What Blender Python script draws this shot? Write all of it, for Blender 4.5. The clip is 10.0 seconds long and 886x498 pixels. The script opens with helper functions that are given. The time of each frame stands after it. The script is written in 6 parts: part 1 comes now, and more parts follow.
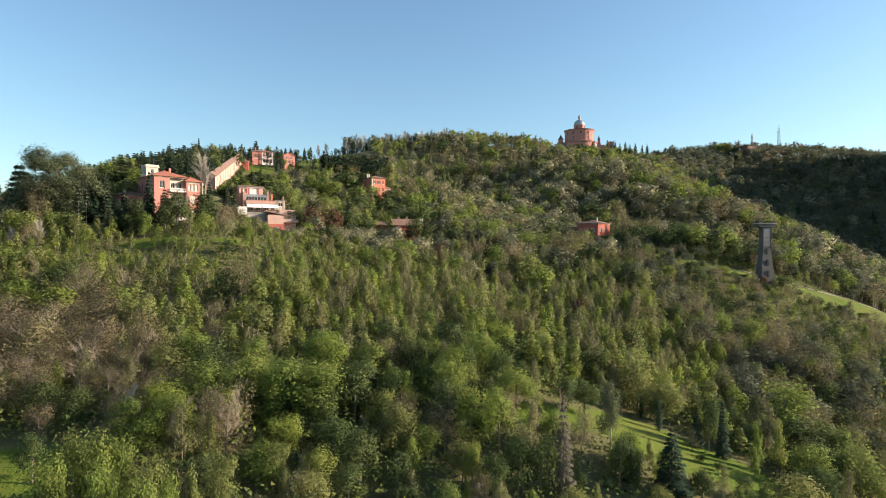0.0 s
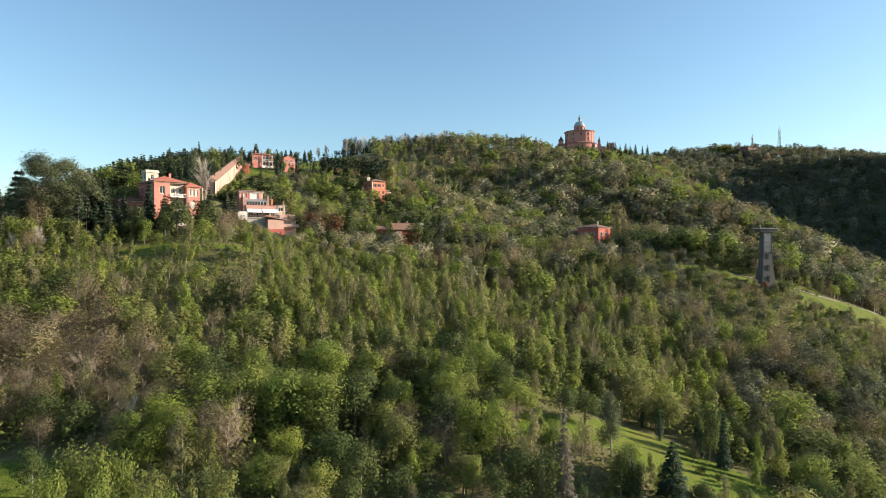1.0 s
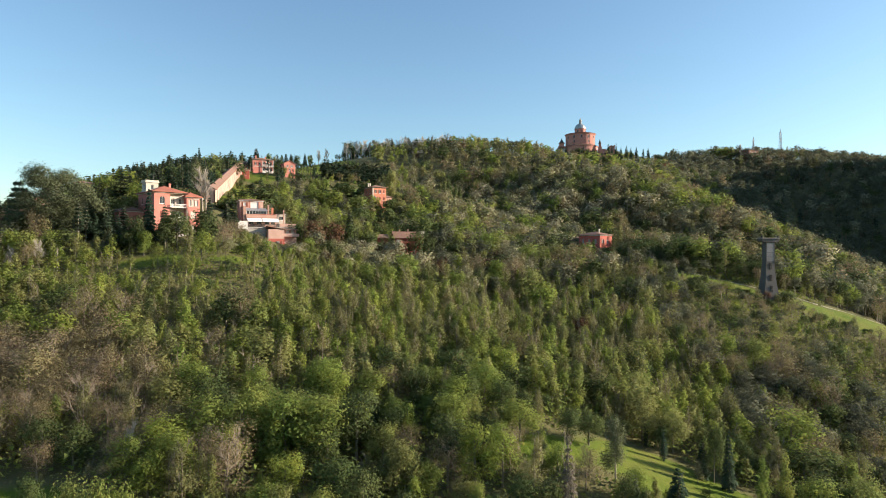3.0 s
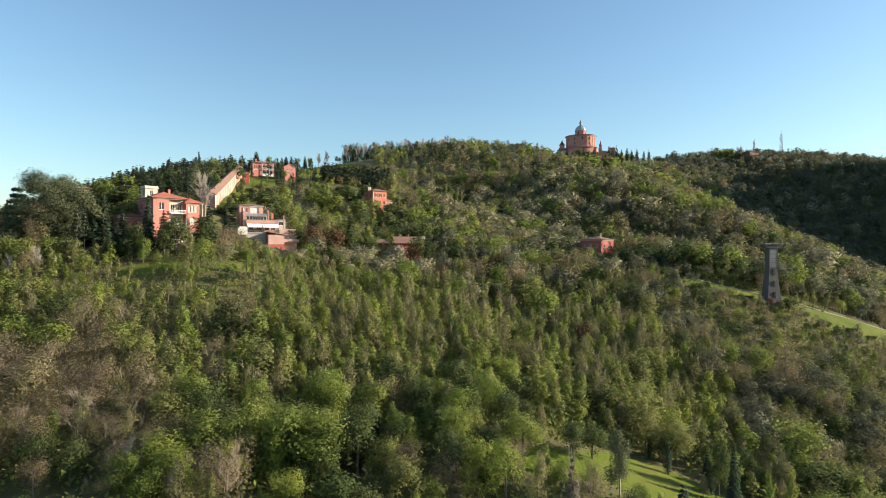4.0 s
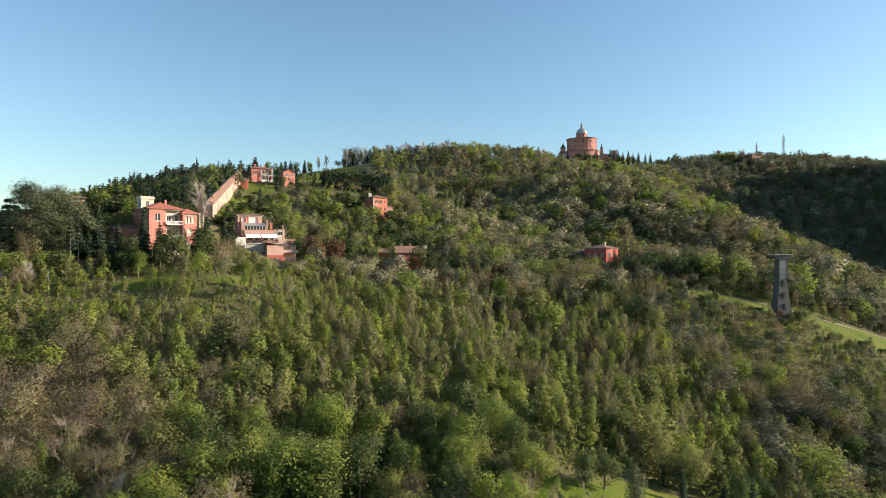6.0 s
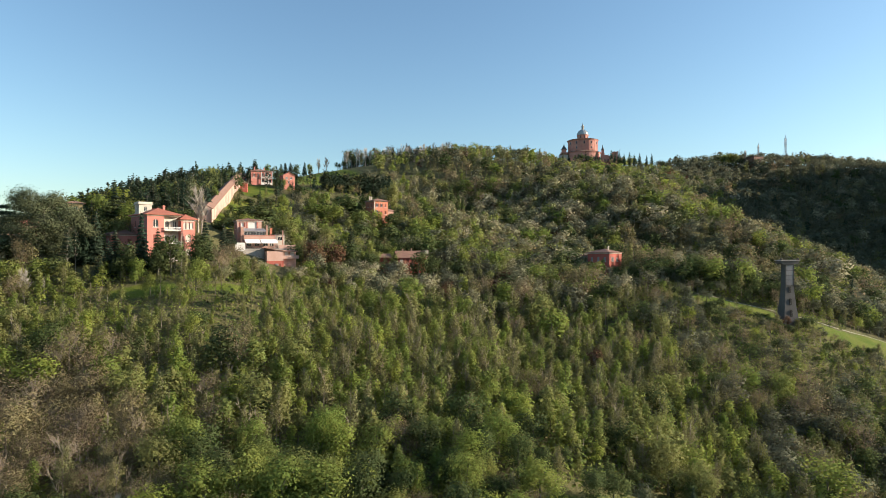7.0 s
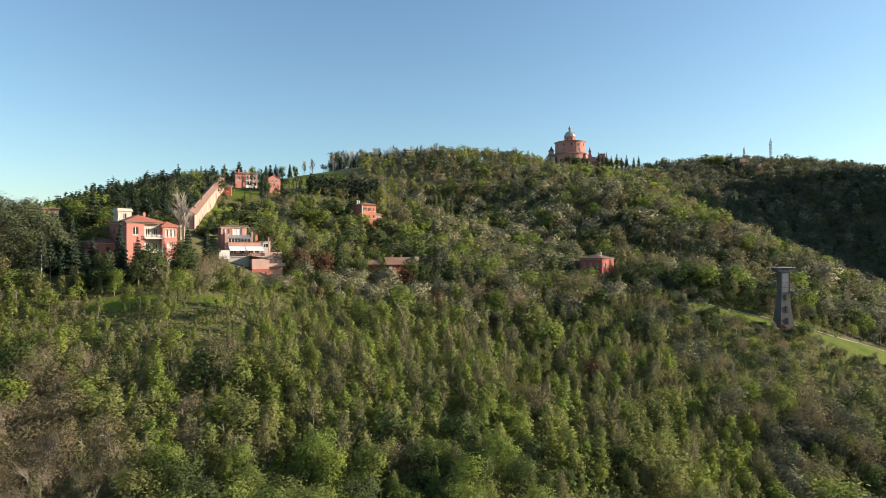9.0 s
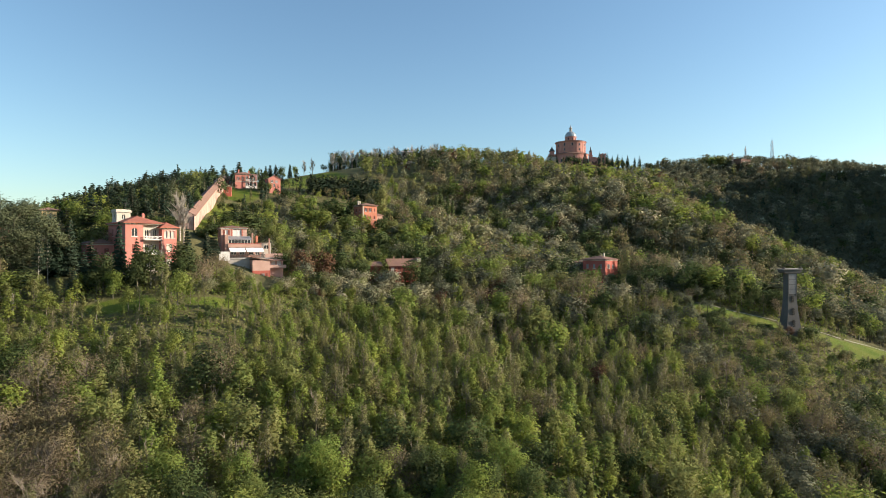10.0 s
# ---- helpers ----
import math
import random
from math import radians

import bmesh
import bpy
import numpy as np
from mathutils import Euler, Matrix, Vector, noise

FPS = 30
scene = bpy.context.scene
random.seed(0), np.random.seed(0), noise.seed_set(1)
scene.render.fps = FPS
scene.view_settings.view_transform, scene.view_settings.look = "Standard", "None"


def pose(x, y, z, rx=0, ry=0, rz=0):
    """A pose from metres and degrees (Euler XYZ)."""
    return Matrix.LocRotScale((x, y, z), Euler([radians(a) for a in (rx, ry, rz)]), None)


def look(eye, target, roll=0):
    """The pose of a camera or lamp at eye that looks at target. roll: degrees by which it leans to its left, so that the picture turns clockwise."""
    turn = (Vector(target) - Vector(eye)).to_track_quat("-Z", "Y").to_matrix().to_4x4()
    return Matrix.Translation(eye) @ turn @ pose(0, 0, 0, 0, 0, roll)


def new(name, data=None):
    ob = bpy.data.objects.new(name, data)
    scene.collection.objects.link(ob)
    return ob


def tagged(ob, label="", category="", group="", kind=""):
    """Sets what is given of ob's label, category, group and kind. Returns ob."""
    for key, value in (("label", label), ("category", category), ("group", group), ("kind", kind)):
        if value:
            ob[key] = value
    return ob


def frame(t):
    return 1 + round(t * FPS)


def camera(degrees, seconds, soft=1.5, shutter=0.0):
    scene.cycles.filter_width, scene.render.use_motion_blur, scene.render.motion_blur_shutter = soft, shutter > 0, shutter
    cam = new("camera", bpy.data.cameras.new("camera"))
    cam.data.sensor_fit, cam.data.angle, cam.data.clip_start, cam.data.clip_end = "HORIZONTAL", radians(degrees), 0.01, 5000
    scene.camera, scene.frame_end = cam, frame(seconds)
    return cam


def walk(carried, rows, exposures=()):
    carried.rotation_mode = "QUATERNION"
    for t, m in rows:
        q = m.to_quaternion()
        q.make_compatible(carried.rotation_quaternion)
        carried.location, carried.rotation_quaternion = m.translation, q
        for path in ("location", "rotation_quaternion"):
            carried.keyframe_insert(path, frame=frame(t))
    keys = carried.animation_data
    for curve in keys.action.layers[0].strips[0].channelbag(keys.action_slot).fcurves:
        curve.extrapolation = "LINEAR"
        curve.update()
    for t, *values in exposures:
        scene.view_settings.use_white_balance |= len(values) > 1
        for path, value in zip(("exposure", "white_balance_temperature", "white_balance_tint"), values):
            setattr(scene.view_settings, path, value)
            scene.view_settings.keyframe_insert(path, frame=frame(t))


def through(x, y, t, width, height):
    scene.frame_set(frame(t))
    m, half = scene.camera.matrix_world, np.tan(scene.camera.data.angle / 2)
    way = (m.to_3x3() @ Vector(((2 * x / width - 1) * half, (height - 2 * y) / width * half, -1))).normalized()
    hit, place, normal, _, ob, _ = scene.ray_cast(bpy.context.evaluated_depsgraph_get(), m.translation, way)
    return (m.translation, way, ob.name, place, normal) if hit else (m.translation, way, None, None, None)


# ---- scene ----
# the camera: a drone that climbs, then glides forward and turns a little
cam = camera(73.7, 10.0, soft=0.72)
walk(cam, [
    (0.0, pose(0.00, 0.00, 60.00, 89.94, -0.12, -0.00)),
    (0.5, pose(-0.02, 0.09, 60.84, 89.93, -0.11, 0.02)),
    (1.0, pose(-0.04, 0.16, 61.69, 89.94, -0.10, 0.02)),
    (1.5, pose(-0.11, 0.25, 62.50, 89.92, -0.08, 0.03)),
    (2.0, pose(-0.14, 0.43, 63.30, 89.95, -0.06, 0.05)),
    (2.5, pose(-0.24, 0.69, 64.09, 89.93, -0.08, 0.04)),
    (4.0, pose(-0.65, 2.16, 66.70, 89.99, -0.06, 0.05)),
    (4.5, pose(-0.88, 2.96, 67.50, 90.02, -0.05, 0.04)),
    (5.0, pose(-1.10, 3.95, 68.34, 90.04, -0.03, 0.02)),
    (5.5, pose(-1.35, 5.06, 69.15, 90.05, -0.02, 0.01)),
    (7.0, pose(-2.25, 8.74, 71.76, 90.09, 0.05, 0.01)),
    (7.5, pose(-2.61, 9.97, 72.55, 90.09, 0.06, -0.01)),
    (8.0, pose(-3.03, 11.24, 73.17, 90.11, 0.08, -0.51)),
    (8.5, pose(-3.56, 12.43, 73.64, 90.11, 0.11, -1.27)),
    (9.0, pose(-4.06, 13.63, 74.04, 90.11, 0.14, -1.39)),
    (9.5, pose(-4.56, 14.68, 74.29, 90.10, 0.12, -1.42)),
    (10.0, pose(-5.00, 15.78, 74.44, 90.12, 0.15, -1.44)),
], exposures=[(0.0, 1.27), (10.0, 1.12)])

# ---- light: a low sun from the side, clear sky ----
SUN_EL, SUN_AZ = radians(19), radians(88)  # azimuth clockwise from +y
world = bpy.data.worlds.new("sky")
scene.world = world
world.use_nodes = True
wn = world.node_tree
sky = wn.nodes.new("ShaderNodeTexSky")
sky.sky_type = "NISHITA"
sky.sun_disc = False
sky.sun_elevation, sky.sun_rotation = SUN_EL, SUN_AZ
sky.altitude, sky.air_density, sky.dust_density, sky.ozone_density = 200, 1.2, 0.7, 3.3
wn.nodes["Background"].inputs["Strength"].default_value = 0.088
tone = wn.nodes.new("ShaderNodeMix")
tone.data_type, tone.blend_type = "RGBA", "MULTIPLY"
tone.inputs[0].default_value = 1.0
tone.inputs[7].default_value = (0.98, 1.03, 1.0, 1)
wn.links.new(sky.outputs[0], tone.inputs[6])
wn.links.new(tone.outputs[2], wn.nodes["Background"].inputs["Color"])
to_sun = Vector((math.sin(SUN_AZ) * math.cos(SUN_EL), math.cos(SUN_AZ) * math.cos(SUN_EL), math.sin(SUN_EL)))
sun_data = bpy.data.lights.new("sun", "SUN")
sun_data.energy, sun_data.angle, sun_data.color = 4.7, radians(0.6), (1.0, 0.85, 0.69)
sun = new("sun", sun_data)
sun.matrix_world = look(to_sun * 900, (0, 0, 0))


# ---- materials ----
class Mat:
    """A small builder for node materials."""

    def __init__(self, name, rough=0.8, metal=0.0, spec=0.3):
        self.m = bpy.data.materials.new(name)
        self.m.use_nodes = True
        self.t = self.m.node_tree
        self.n, self.l = self.t.nodes, self.t.links
        self.b = self.n["Principled BSDF"]
        self.b.inputs["Roughness"].default_value = rough
        self.b.inputs["Metallic"].default_value = metal
        self.b.inputs["Specular IOR Level"].default_value = spec
        self.geo = None

    def pos(self):
        if self.geo is None:
            self.geo = self.n.new("ShaderNodeNewGeometry")
        return self.geo.outputs["Position"]

    def coords(self):
        return self.n.new("ShaderNodeTexCoord").outputs["Object"]

    def noise(self, scale, detail=4, rough=0.6, vec=None, stretch=None):
        nd = self.n.new("ShaderNodeTexNoise")
        nd.inputs["Scale"].default_value = scale
        nd.inputs["Detail"].default_value = detail
        nd.inputs["Roughness"].default_value = rough
        vec = vec if vec is not None else self.pos()
        if stretch:
            mp = self.n.new("ShaderNodeMapping")
            mp.inputs["Scale"].default_value = stretch
            self.l.new(vec, mp.inputs["Vector"])
            vec = mp.outputs[0]
        self.l.new(vec, nd.inputs["Vector"])
        return nd.outputs["Fac"]

    def math(self, op, a, b=0.0, c=0.0):
        nd = self.n.new("ShaderNodeMath")
        nd.operation = op
        for k, v in enumerate((a, b, c)):
            if isinstance(v, (int, float)):
                nd.inputs[k].default_value = v
            else:
                self.l.new(v, nd.inputs[k])
        return nd.outputs[0]

    def ramp(self, fac, stops):
        nd = self.n.new("ShaderNodeValToRGB")
        el = nd.color_ramp.elements
        while len(el) < len(stops):
            el.new(0.5)
        for e, (p, c) in zip(el, stops):
            e.position, e.color = p, (*c, 1)
        self.l.new(fac, nd.inputs[0])
        return nd.outputs[0]

    def mix(self, fac, a, b, mode="MIX"):
        nd = self.n.new("ShaderNodeMix")
        nd.data_type, nd.blend_type = "RGBA", mode
        for sock, v in ((nd.inputs[0], fac), (nd.inputs[6], a), (nd.inputs[7], b)):
            if isinstance(v, (int, float)):
                sock.default_value = v
            elif isinstance(v, tuple):
                sock.default_value = (*v, 1)
            else:
                self.l.new(v, sock)
        return nd.outputs[2]

    def color(self, c):
        if isinstance(c, tuple):
            self.b.inputs["Base Color"].default_value = (*c, 1)
        else:
            self.l.new(c, self.b.inputs["Base Color"])
        return self

    def bump(self, h, strength=0.4, dist=0.1):
        nd = self.n.new("ShaderNodeBump")
        nd.inputs["Strength"].default_value, nd.inputs["Distance"].default_value = strength, dist
        self.l.new(h, nd.inputs["Height"])
        self.l.new(nd.outputs[0], self.b.inputs["Normal"])
        return self


def plaster(name, base, worn, stain=(0.25, 0.2, 0.16)):
    k = Mat(name, 0.85)
    big, fine = k.noise(0.35, 5), k.noise(6, 4)
    col = k.mix(k.ramp(big, [(0.35, (0, 0, 0)), (0.7, (1, 1, 1))]), base, worn)
    streak = k.noise(1.2, 4, stretch=(1.5, 1.5, 0.12))
    col = k.mix(k.ramp(streak, [(0.56, (0, 0, 0)), (0.8, (0.45, 0.45, 0.45))]), col, stain)
    return k.color(col).bump(fine, 0.25, 0.03).m


def tile_roof(name, a, b, c):
    k = Mat(name, 0.85)
    co = k.coords()
    patch = k.noise(0.5, 5, vec=co)
    fine = k.noise(4.5, 3, vec=co)
    col = k.mix(k.ramp(patch, [(0.3, (0, 0, 0)), (0.7, (1, 1, 1))]), a, b)
    col = k.mix(k.ramp(fine, [(0.5, (0, 0, 0)), (0.75, (0.8, 0.8, 0.8))]), col, c)
    return k.color(col).bump(fine, 0.6, 0.12).m


def plain(name, c, c2=None, rough=0.6, metal=0.0, scale=2.0):
    k = Mat(name, rough, metal)
    if c2:
        return k.color(k.mix(k.noise(scale, 5), c, c2)).bump(k.noise(scale * 8, 3), 0.2, 0.02).m
    return k.color(c).m


def leaf(name, stops, through=0.58, patch=None):
    """Foliage: colour by tree, by patch of wood and by single leaf clump."""
    k = Mat(name, 0.9, spec=0.05)
    at = k.n.new("ShaderNodeAttribute")
    at.attribute_name = "tint"
    ob = k.n.new("ShaderNodeObjectInfo")
    tree = k.math("FRACT", k.math("ADD", at.outputs["Fac"], ob.outputs["Random"]))
    step = 1.0 / (len(stops) - 1)
    col = k.ramp(tree, [(i * step, c) for i, c in enumerate(stops)])
    k.pos()
    one = k.geo.outputs["Random Per Island"]
    gain = k.math("MULTIPLY_ADD", one, 0.38, 0.81)
    wide = k.math("MULTIPLY_ADD", k.noise(0.05, 3), 0.6, 0.7)
    val = k.n.new("ShaderNodeHueSaturation")
    k.l.new(k.math("MULTIPLY", gain, wide), val.inputs["Value"])
    k.l.new(k.math("MULTIPLY_ADD", one, 0.035, 0.485), val.inputs["Hue"])
    k.l.new(col, val.inputs["Color"])
    k.color(val.outputs[0])
    tr = k.n.new("ShaderNodeBsdfTranslucent")
    k.l.new(val.outputs[0], tr.inputs["Color"])
    mx = k.n.new("ShaderNodeMixShader")
    mx.inputs[0].default_value = through
    k.l.new(k.b.outputs[0], mx.inputs[1])
    k.l.new(tr.outputs[0], mx.inputs[2])
    k.l.new(mx.outputs[0], k.n["Material Output"].inputs["Surface"])
    return k.m


M_GREEN = leaf("spring_leaves", [(0.17, 0.22, 0.055), (0.22, 0.25, 0.065), (0.175, 0.225, 0.055), (0.25, 0.285, 0.062), (0.205, 0.22, 0.078), (0.23, 0.23, 0.085), (0.17, 0.215, 0.06)], 0.5)
M_DARK = leaf("evergreen_leaves", [(0.07, 0.092, 0.035), (0.083, 0.104, 0.042), (0.073, 0.1, 0.036), (0.1, 0.122, 0.045)], 0.36)
M_BUD = leaf("budding_twigs", [(0.218, 0.202, 0.090), (0.190, 0.199, 0.074), (0.230, 0.206, 0.101), (0.182, 0.199, 0.071), (0.213, 0.193, 0.101), (0.196, 0.199, 0.085)], 0.35)
M_HAZE = leaf("bare_twig_haze", [(0.215, 0.175, 0.1), (0.235, 0.18, 0.115), (0.2, 0.175, 0.09), (0.23, 0.19, 0.1)], 0.35)
# distance haze put into the leaf colour as a greyer green
M_HAZE_GREY = leaf("haze_grey_leaves", [(0.125, 0.135, 0.082), (0.155, 0.155, 0.1), (0.11, 0.122, 0.078), (0.15, 0.145, 0.094)], 0.33)
M_BLOOM = leaf("pale_blossom", [(0.24, 0.23, 0.132), (0.31, 0.285, 0.187), (0.21, 0.215, 0.110), (0.31, 0.285, 0.2)], 0.3)
M_NEEDLE = leaf("conifer_needles", [(0.037, 0.062, 0.037), (0.056, 0.075, 0.046), (0.044, 0.075, 0.050), (0.075, 0.088, 0.050)], 0.3)
M_RUST = leaf("copper_leaves", [(0.1, 0.05, 0.035), (0.13, 0.075, 0.045), (0.16, 0.1, 0.06)], 0.3)
M_DEAD = leaf("dry_twigs", [(0.13, 0.115, 0.09), (0.16, 0.14, 0.115), (0.11, 0.1, 0.075)], 0.2)
M_GREY = leaf("grey_green_leaves", [(0.1, 0.118, 0.06), (0.125, 0.138, 0.072), (0.09, 0.108, 0.054), (0.145, 0.152, 0.09)], 0.33)
M_BARK = plain("bark", (0.13, 0.115, 0.08), (0.2, 0.18, 0.13), 0.9, scale=3)
M_TWIG = plain("budding_bark", (0.17, 0.14, 0.105), (0.24, 0.2, 0.15), 0.9, scale=3)
M_PALE_BARK = plain("pale_bark", (0.42, 0.38, 0.32), (0.27, 0.24, 0.19), 0.9, scale=2)

M_PINK = plaster("salmon_plaster", (0.48, 0.19, 0.15), (0.4, 0.155, 0.12))
M_PINK_PALE = plaster("pale_salmon_plaster", (0.52, 0.34, 0.275), (0.44, 0.27, 0.215))
M_PEACH = plaster("peach_plaster", (0.42, 0.26, 0.2), (0.35, 0.2, 0.15))
M_RED = plaster("red_plaster", (0.42, 0.11, 0.08), (0.34, 0.09, 0.065))
M_ORANGE = plaster("orange_plaster", (0.52, 0.2, 0.12), (0.45, 0.16, 0.1))
M_CREAM = plaster("cream_plaster", (0.5, 0.45, 0.38), (0.42, 0.37, 0.3))
M_YELLOW = plaster("yellow_plaster", (0.6, 0.45, 0.22), (0.5, 0.38, 0.2))
M_BRICK = plaster("basilica_plaster", (0.5, 0.235, 0.185), (0.42, 0.19, 0.145))
M_STONE = plaster("grey_stone", (0.42, 0.38, 0.34), (0.32, 0.29, 0.26))
M_CONC = plaster("weathered_concrete", (0.105, 0.098, 0.092), (0.08, 0.075, 0.07), (0.055, 0.053, 0.05))
M_CONC_PALE = plaster("pale_concrete", (0.23, 0.225, 0.23), (0.15, 0.148, 0.15), (0.09, 0.088, 0.09))
M_ROOF = tile_roof("clay_tiles", (0.36, 0.125, 0.08), (0.3, 0.105, 0.07), (0.18, 0.085, 0.065))
M_ROOF_OLD = tile_roof("old_clay_tiles", (0.24, 0.13, 0.09), (0.18, 0.1, 0.075), (0.12, 0.09, 0.07))
M_ROOF_TAN = tile_roof("faded_clay_tiles", (0.29, 0.17, 0.12), (0.22, 0.13, 0.095), (0.16, 0.1, 0.08))
M_LEAD = plain("lead_sheet", (0.42, 0.46, 0.47), (0.3, 0.34, 0.36), 0.5, 0.2, 0.4)
M_WHITE = plain("white_paint", (0.66, 0.64, 0.6), (0.56, 0.54, 0.5), 0.6)
M_CANVAS = plain("awning_canvas", (0.8, 0.79, 0.77), (0.72, 0.71, 0.69), 0.8)
M_SHUT = plain("shutter_paint", (0.22, 0.06, 0.04), (0.16, 0.05, 0.035), 0.6)
M_SHUT_GREY = plain("grey_shutter", (0.3, 0.27, 0.24), (0.22, 0.2, 0.18), 0.6)
M_IRON = plain("dark_iron", (0.03, 0.03, 0.03), (0.05, 0.045, 0.04), 0.5, 0.6)
M_STEEL = plain("weathered_steel", (0.05, 0.05, 0.055), (0.075, 0.06, 0.06), 0.7, 0.0)
M_GLASS = plain("window_glass", (0.03, 0.035, 0.04), None, 0.08)


def ground_material():
    k = Mat("hillside", 0.95, spec=0.1)
    at = k.n.new("ShaderNodeAttribute")
    at.attribute_name = "grass"
    mid, fine = k.noise(0.12, 5), k.noise(1.6, 5)
    litter = k.mix(fine, (0.09, 0.1, 0.035), (0.15, 0.125, 0.065))
    grass = k.ramp(mid, [(0.28, (0.075, 0.115, 0.014)), (0.45, (0.115, 0.145, 0.02)), (0.58, (0.155, 0.16, 0.03)), (0.75, (0.165, 0.135, 0.05))])
    grass = k.mix(k.math("MULTIPLY", fine, 0.55), grass, (0.05, 0.105, 0.012))
    edge = k.math("ADD", at.outputs["Fac"], k.math("MULTIPLY_ADD", fine, 0.6, -0.3))
    k.color(k.mix(k.ramp(edge, [(0.4, (0, 0, 0)), (0.6, (1, 1, 1))]), litter, grass))
    return k.bump(fine, 0.8, 0.4).m


M_GROUND = ground_material()

# ---- the lie of the land: spot heights (x, y, z) joined by a thin plate ----
SLOPE = [(-110, 310, 101), (150, 200, 39), (-4, 292, 73), (-80, 212, 82), (-20, 110, 34), (-17, 214, 57), (14, 93, 35), (95, 130, 20), (25, 60, 17),
         (-60, 279, 76), (118, 274, 51), (64, 246, 62), (-60, 158, 62), (-150, 210, 68), (-95, 250, 90), (-34, 312, 84), (-140, 130, 55), (-80, 130, 48),
         (-70, 220, 71), (42, 294, 64), (28, 170, 42), (-85, 188, 69), (44, 242, 56), (-15, 232, 65), (-54, 75, 33), (-80, 60, 25), (55, 85, 23),
         (40, 108, 27), (56, 162, 40), (117, 293, 53), (70, 100, 18), (-75, 105, 38), (-55, 200, 65), (86, 198, 54.5), (105, 196, 49.5)]
COUNTRY = [(0, -200, -20), (500, 300, 39), (-400, -200, -10), (400, -200, -30), (0, 1000, 100), (-600, 500, 41), (700, 1000, 100), (230, 220, 0), (150, 690, 172),
         (200, 100, -15), (-190, 250, 73), (116, 368, 98), (0, 620, 136), (-75, 533, 144), (7, 392, 90), (4, 479, 141), (60, 515, 148), (415, 600, 149),
         (189, 293, 51), (187, 480, 118), (150, 560, 136), (-140, 470, 124), (-30, 360, 98), (300, 540, 116), (250, 650, 158), (-250, 100, 30), (300, 800, 156),
         (242, 340, 46), (276, 388, 37), (312, 430, 47), (350, 485, 80), (236, 356, 56), (261, 396, 49), (292, 440, 62), (204, 360, 68), (233, 410, 60), (286, 500, 96), (132, 319, 74), (-225, 300, 74), (302, 627, 159), (-185, 392, 108), (0, 76, 26)]
SPOTS = np.array(SLOPE + COUNTRY, float)


def plate(r2):
    return np.where(r2 > 0, r2 * np.log(np.maximum(r2, 1e-9)) * 0.5, 0)


def fit_plate():
    c, n = SPOTS[:, :2], len(SPOTS)
    a = np.zeros((n + 3, n + 3))
    a[:n, :n] = plate(((c[:, None] - c[None]) ** 2).sum(-1) / 1e4) + np.eye(n) * 0.02
    a[:n, n], a[:n, n + 1:], a[n, :n], a[n + 1:, :n] = 1, c / 100, 1, c.T / 100
    return np.linalg.solve(a, np.r_[SPOTS[:, 2], 0, 0, 0])


PLATE = fit_plate()


def height(x, y):
    """Height of the ground; far out the land flattens into a plain."""
    q = np.stack([np.ravel(x), np.ravel(y)], 1).astype(float)
    n = len(SPOTS)
    z = np.empty(len(q))
    for i in range(0, len(q), 4000):
        p = q[i:i + 4000]
        z[i:i + 4000] = plate(((p[:, None] - SPOTS[None, :, :2]) ** 2).sum(-1) / 1e4) @ PLATE[:n] + PLATE[n] + p / 100 @ PLATE[n + 1:]
    # an unseen ridge added east of the valley to shade the far hill
    z += 150 * np.exp(-((q[:, 0] - 0.95 * q[:, 1] - 95) / 75) ** 2 - ((q[:, 1] - 530) / 130) ** 4)
    far = np.clip((np.hypot(q[:, 0] - 60, q[:, 1] - 380) - 520) / 600, 0, 1)
    far = far * far * (3 - 2 * far)
    z = z * (1 - far) - 30 * far
    z += (np.sin(q[:, 0] * 0.11 + 1.3) * np.sin(q[:, 1] * 0.13) * 0.5 + np.sin(q[:, 0] * 0.31) * np.sin(q[:, 1] * 0.27 + 2) * 0.25)
    return z.reshape(np.shape(x))


# meadows and lawns: (x, y, half length, half width, turn in degrees)
MEADOWS = [(18, 95, 8.5, 4.8, 5), (35, 97, 13, 10, -20), (47, 90, 15, 7, -28), (-58, 72, 12, 8, 20), (93, 202, 15, 5.5, -24), (123, 191.5, 12, 6, -28), (143, 192, 18, 11, 0), (166, 194, 22, 14, 10),
           (-104, 330, 10, 22, 12), (-92, 432, 32, 54, 8), (-4, 290, 9, 7, 0), (-24, 262, 7, 6, 0), (-79, 160, 9, 4.5, 8), (-57, 163, 8, 4, 8), (-84, 235, 5, 16, 15), (-56, 262, 8, 9, 0),
           (-94, 275, 7, 24, 15), (-100, 225, 8, 10, 15)]


def meadow(x, y):
    """How far a place lies inside open grass: above 1 outside, below 1 inside."""
    best = np.full(np.shape(x), 9.0)
    for mx, my, a, b, turn in MEADOWS:
        c, s = math.cos(radians(turn)), math.sin(radians(turn))
        dx, dy = x - mx, y - my
        best = np.minimum(best, np.hypot((dx * c + dy * s) / a, (dy * c - dx * s) / b))
    return best


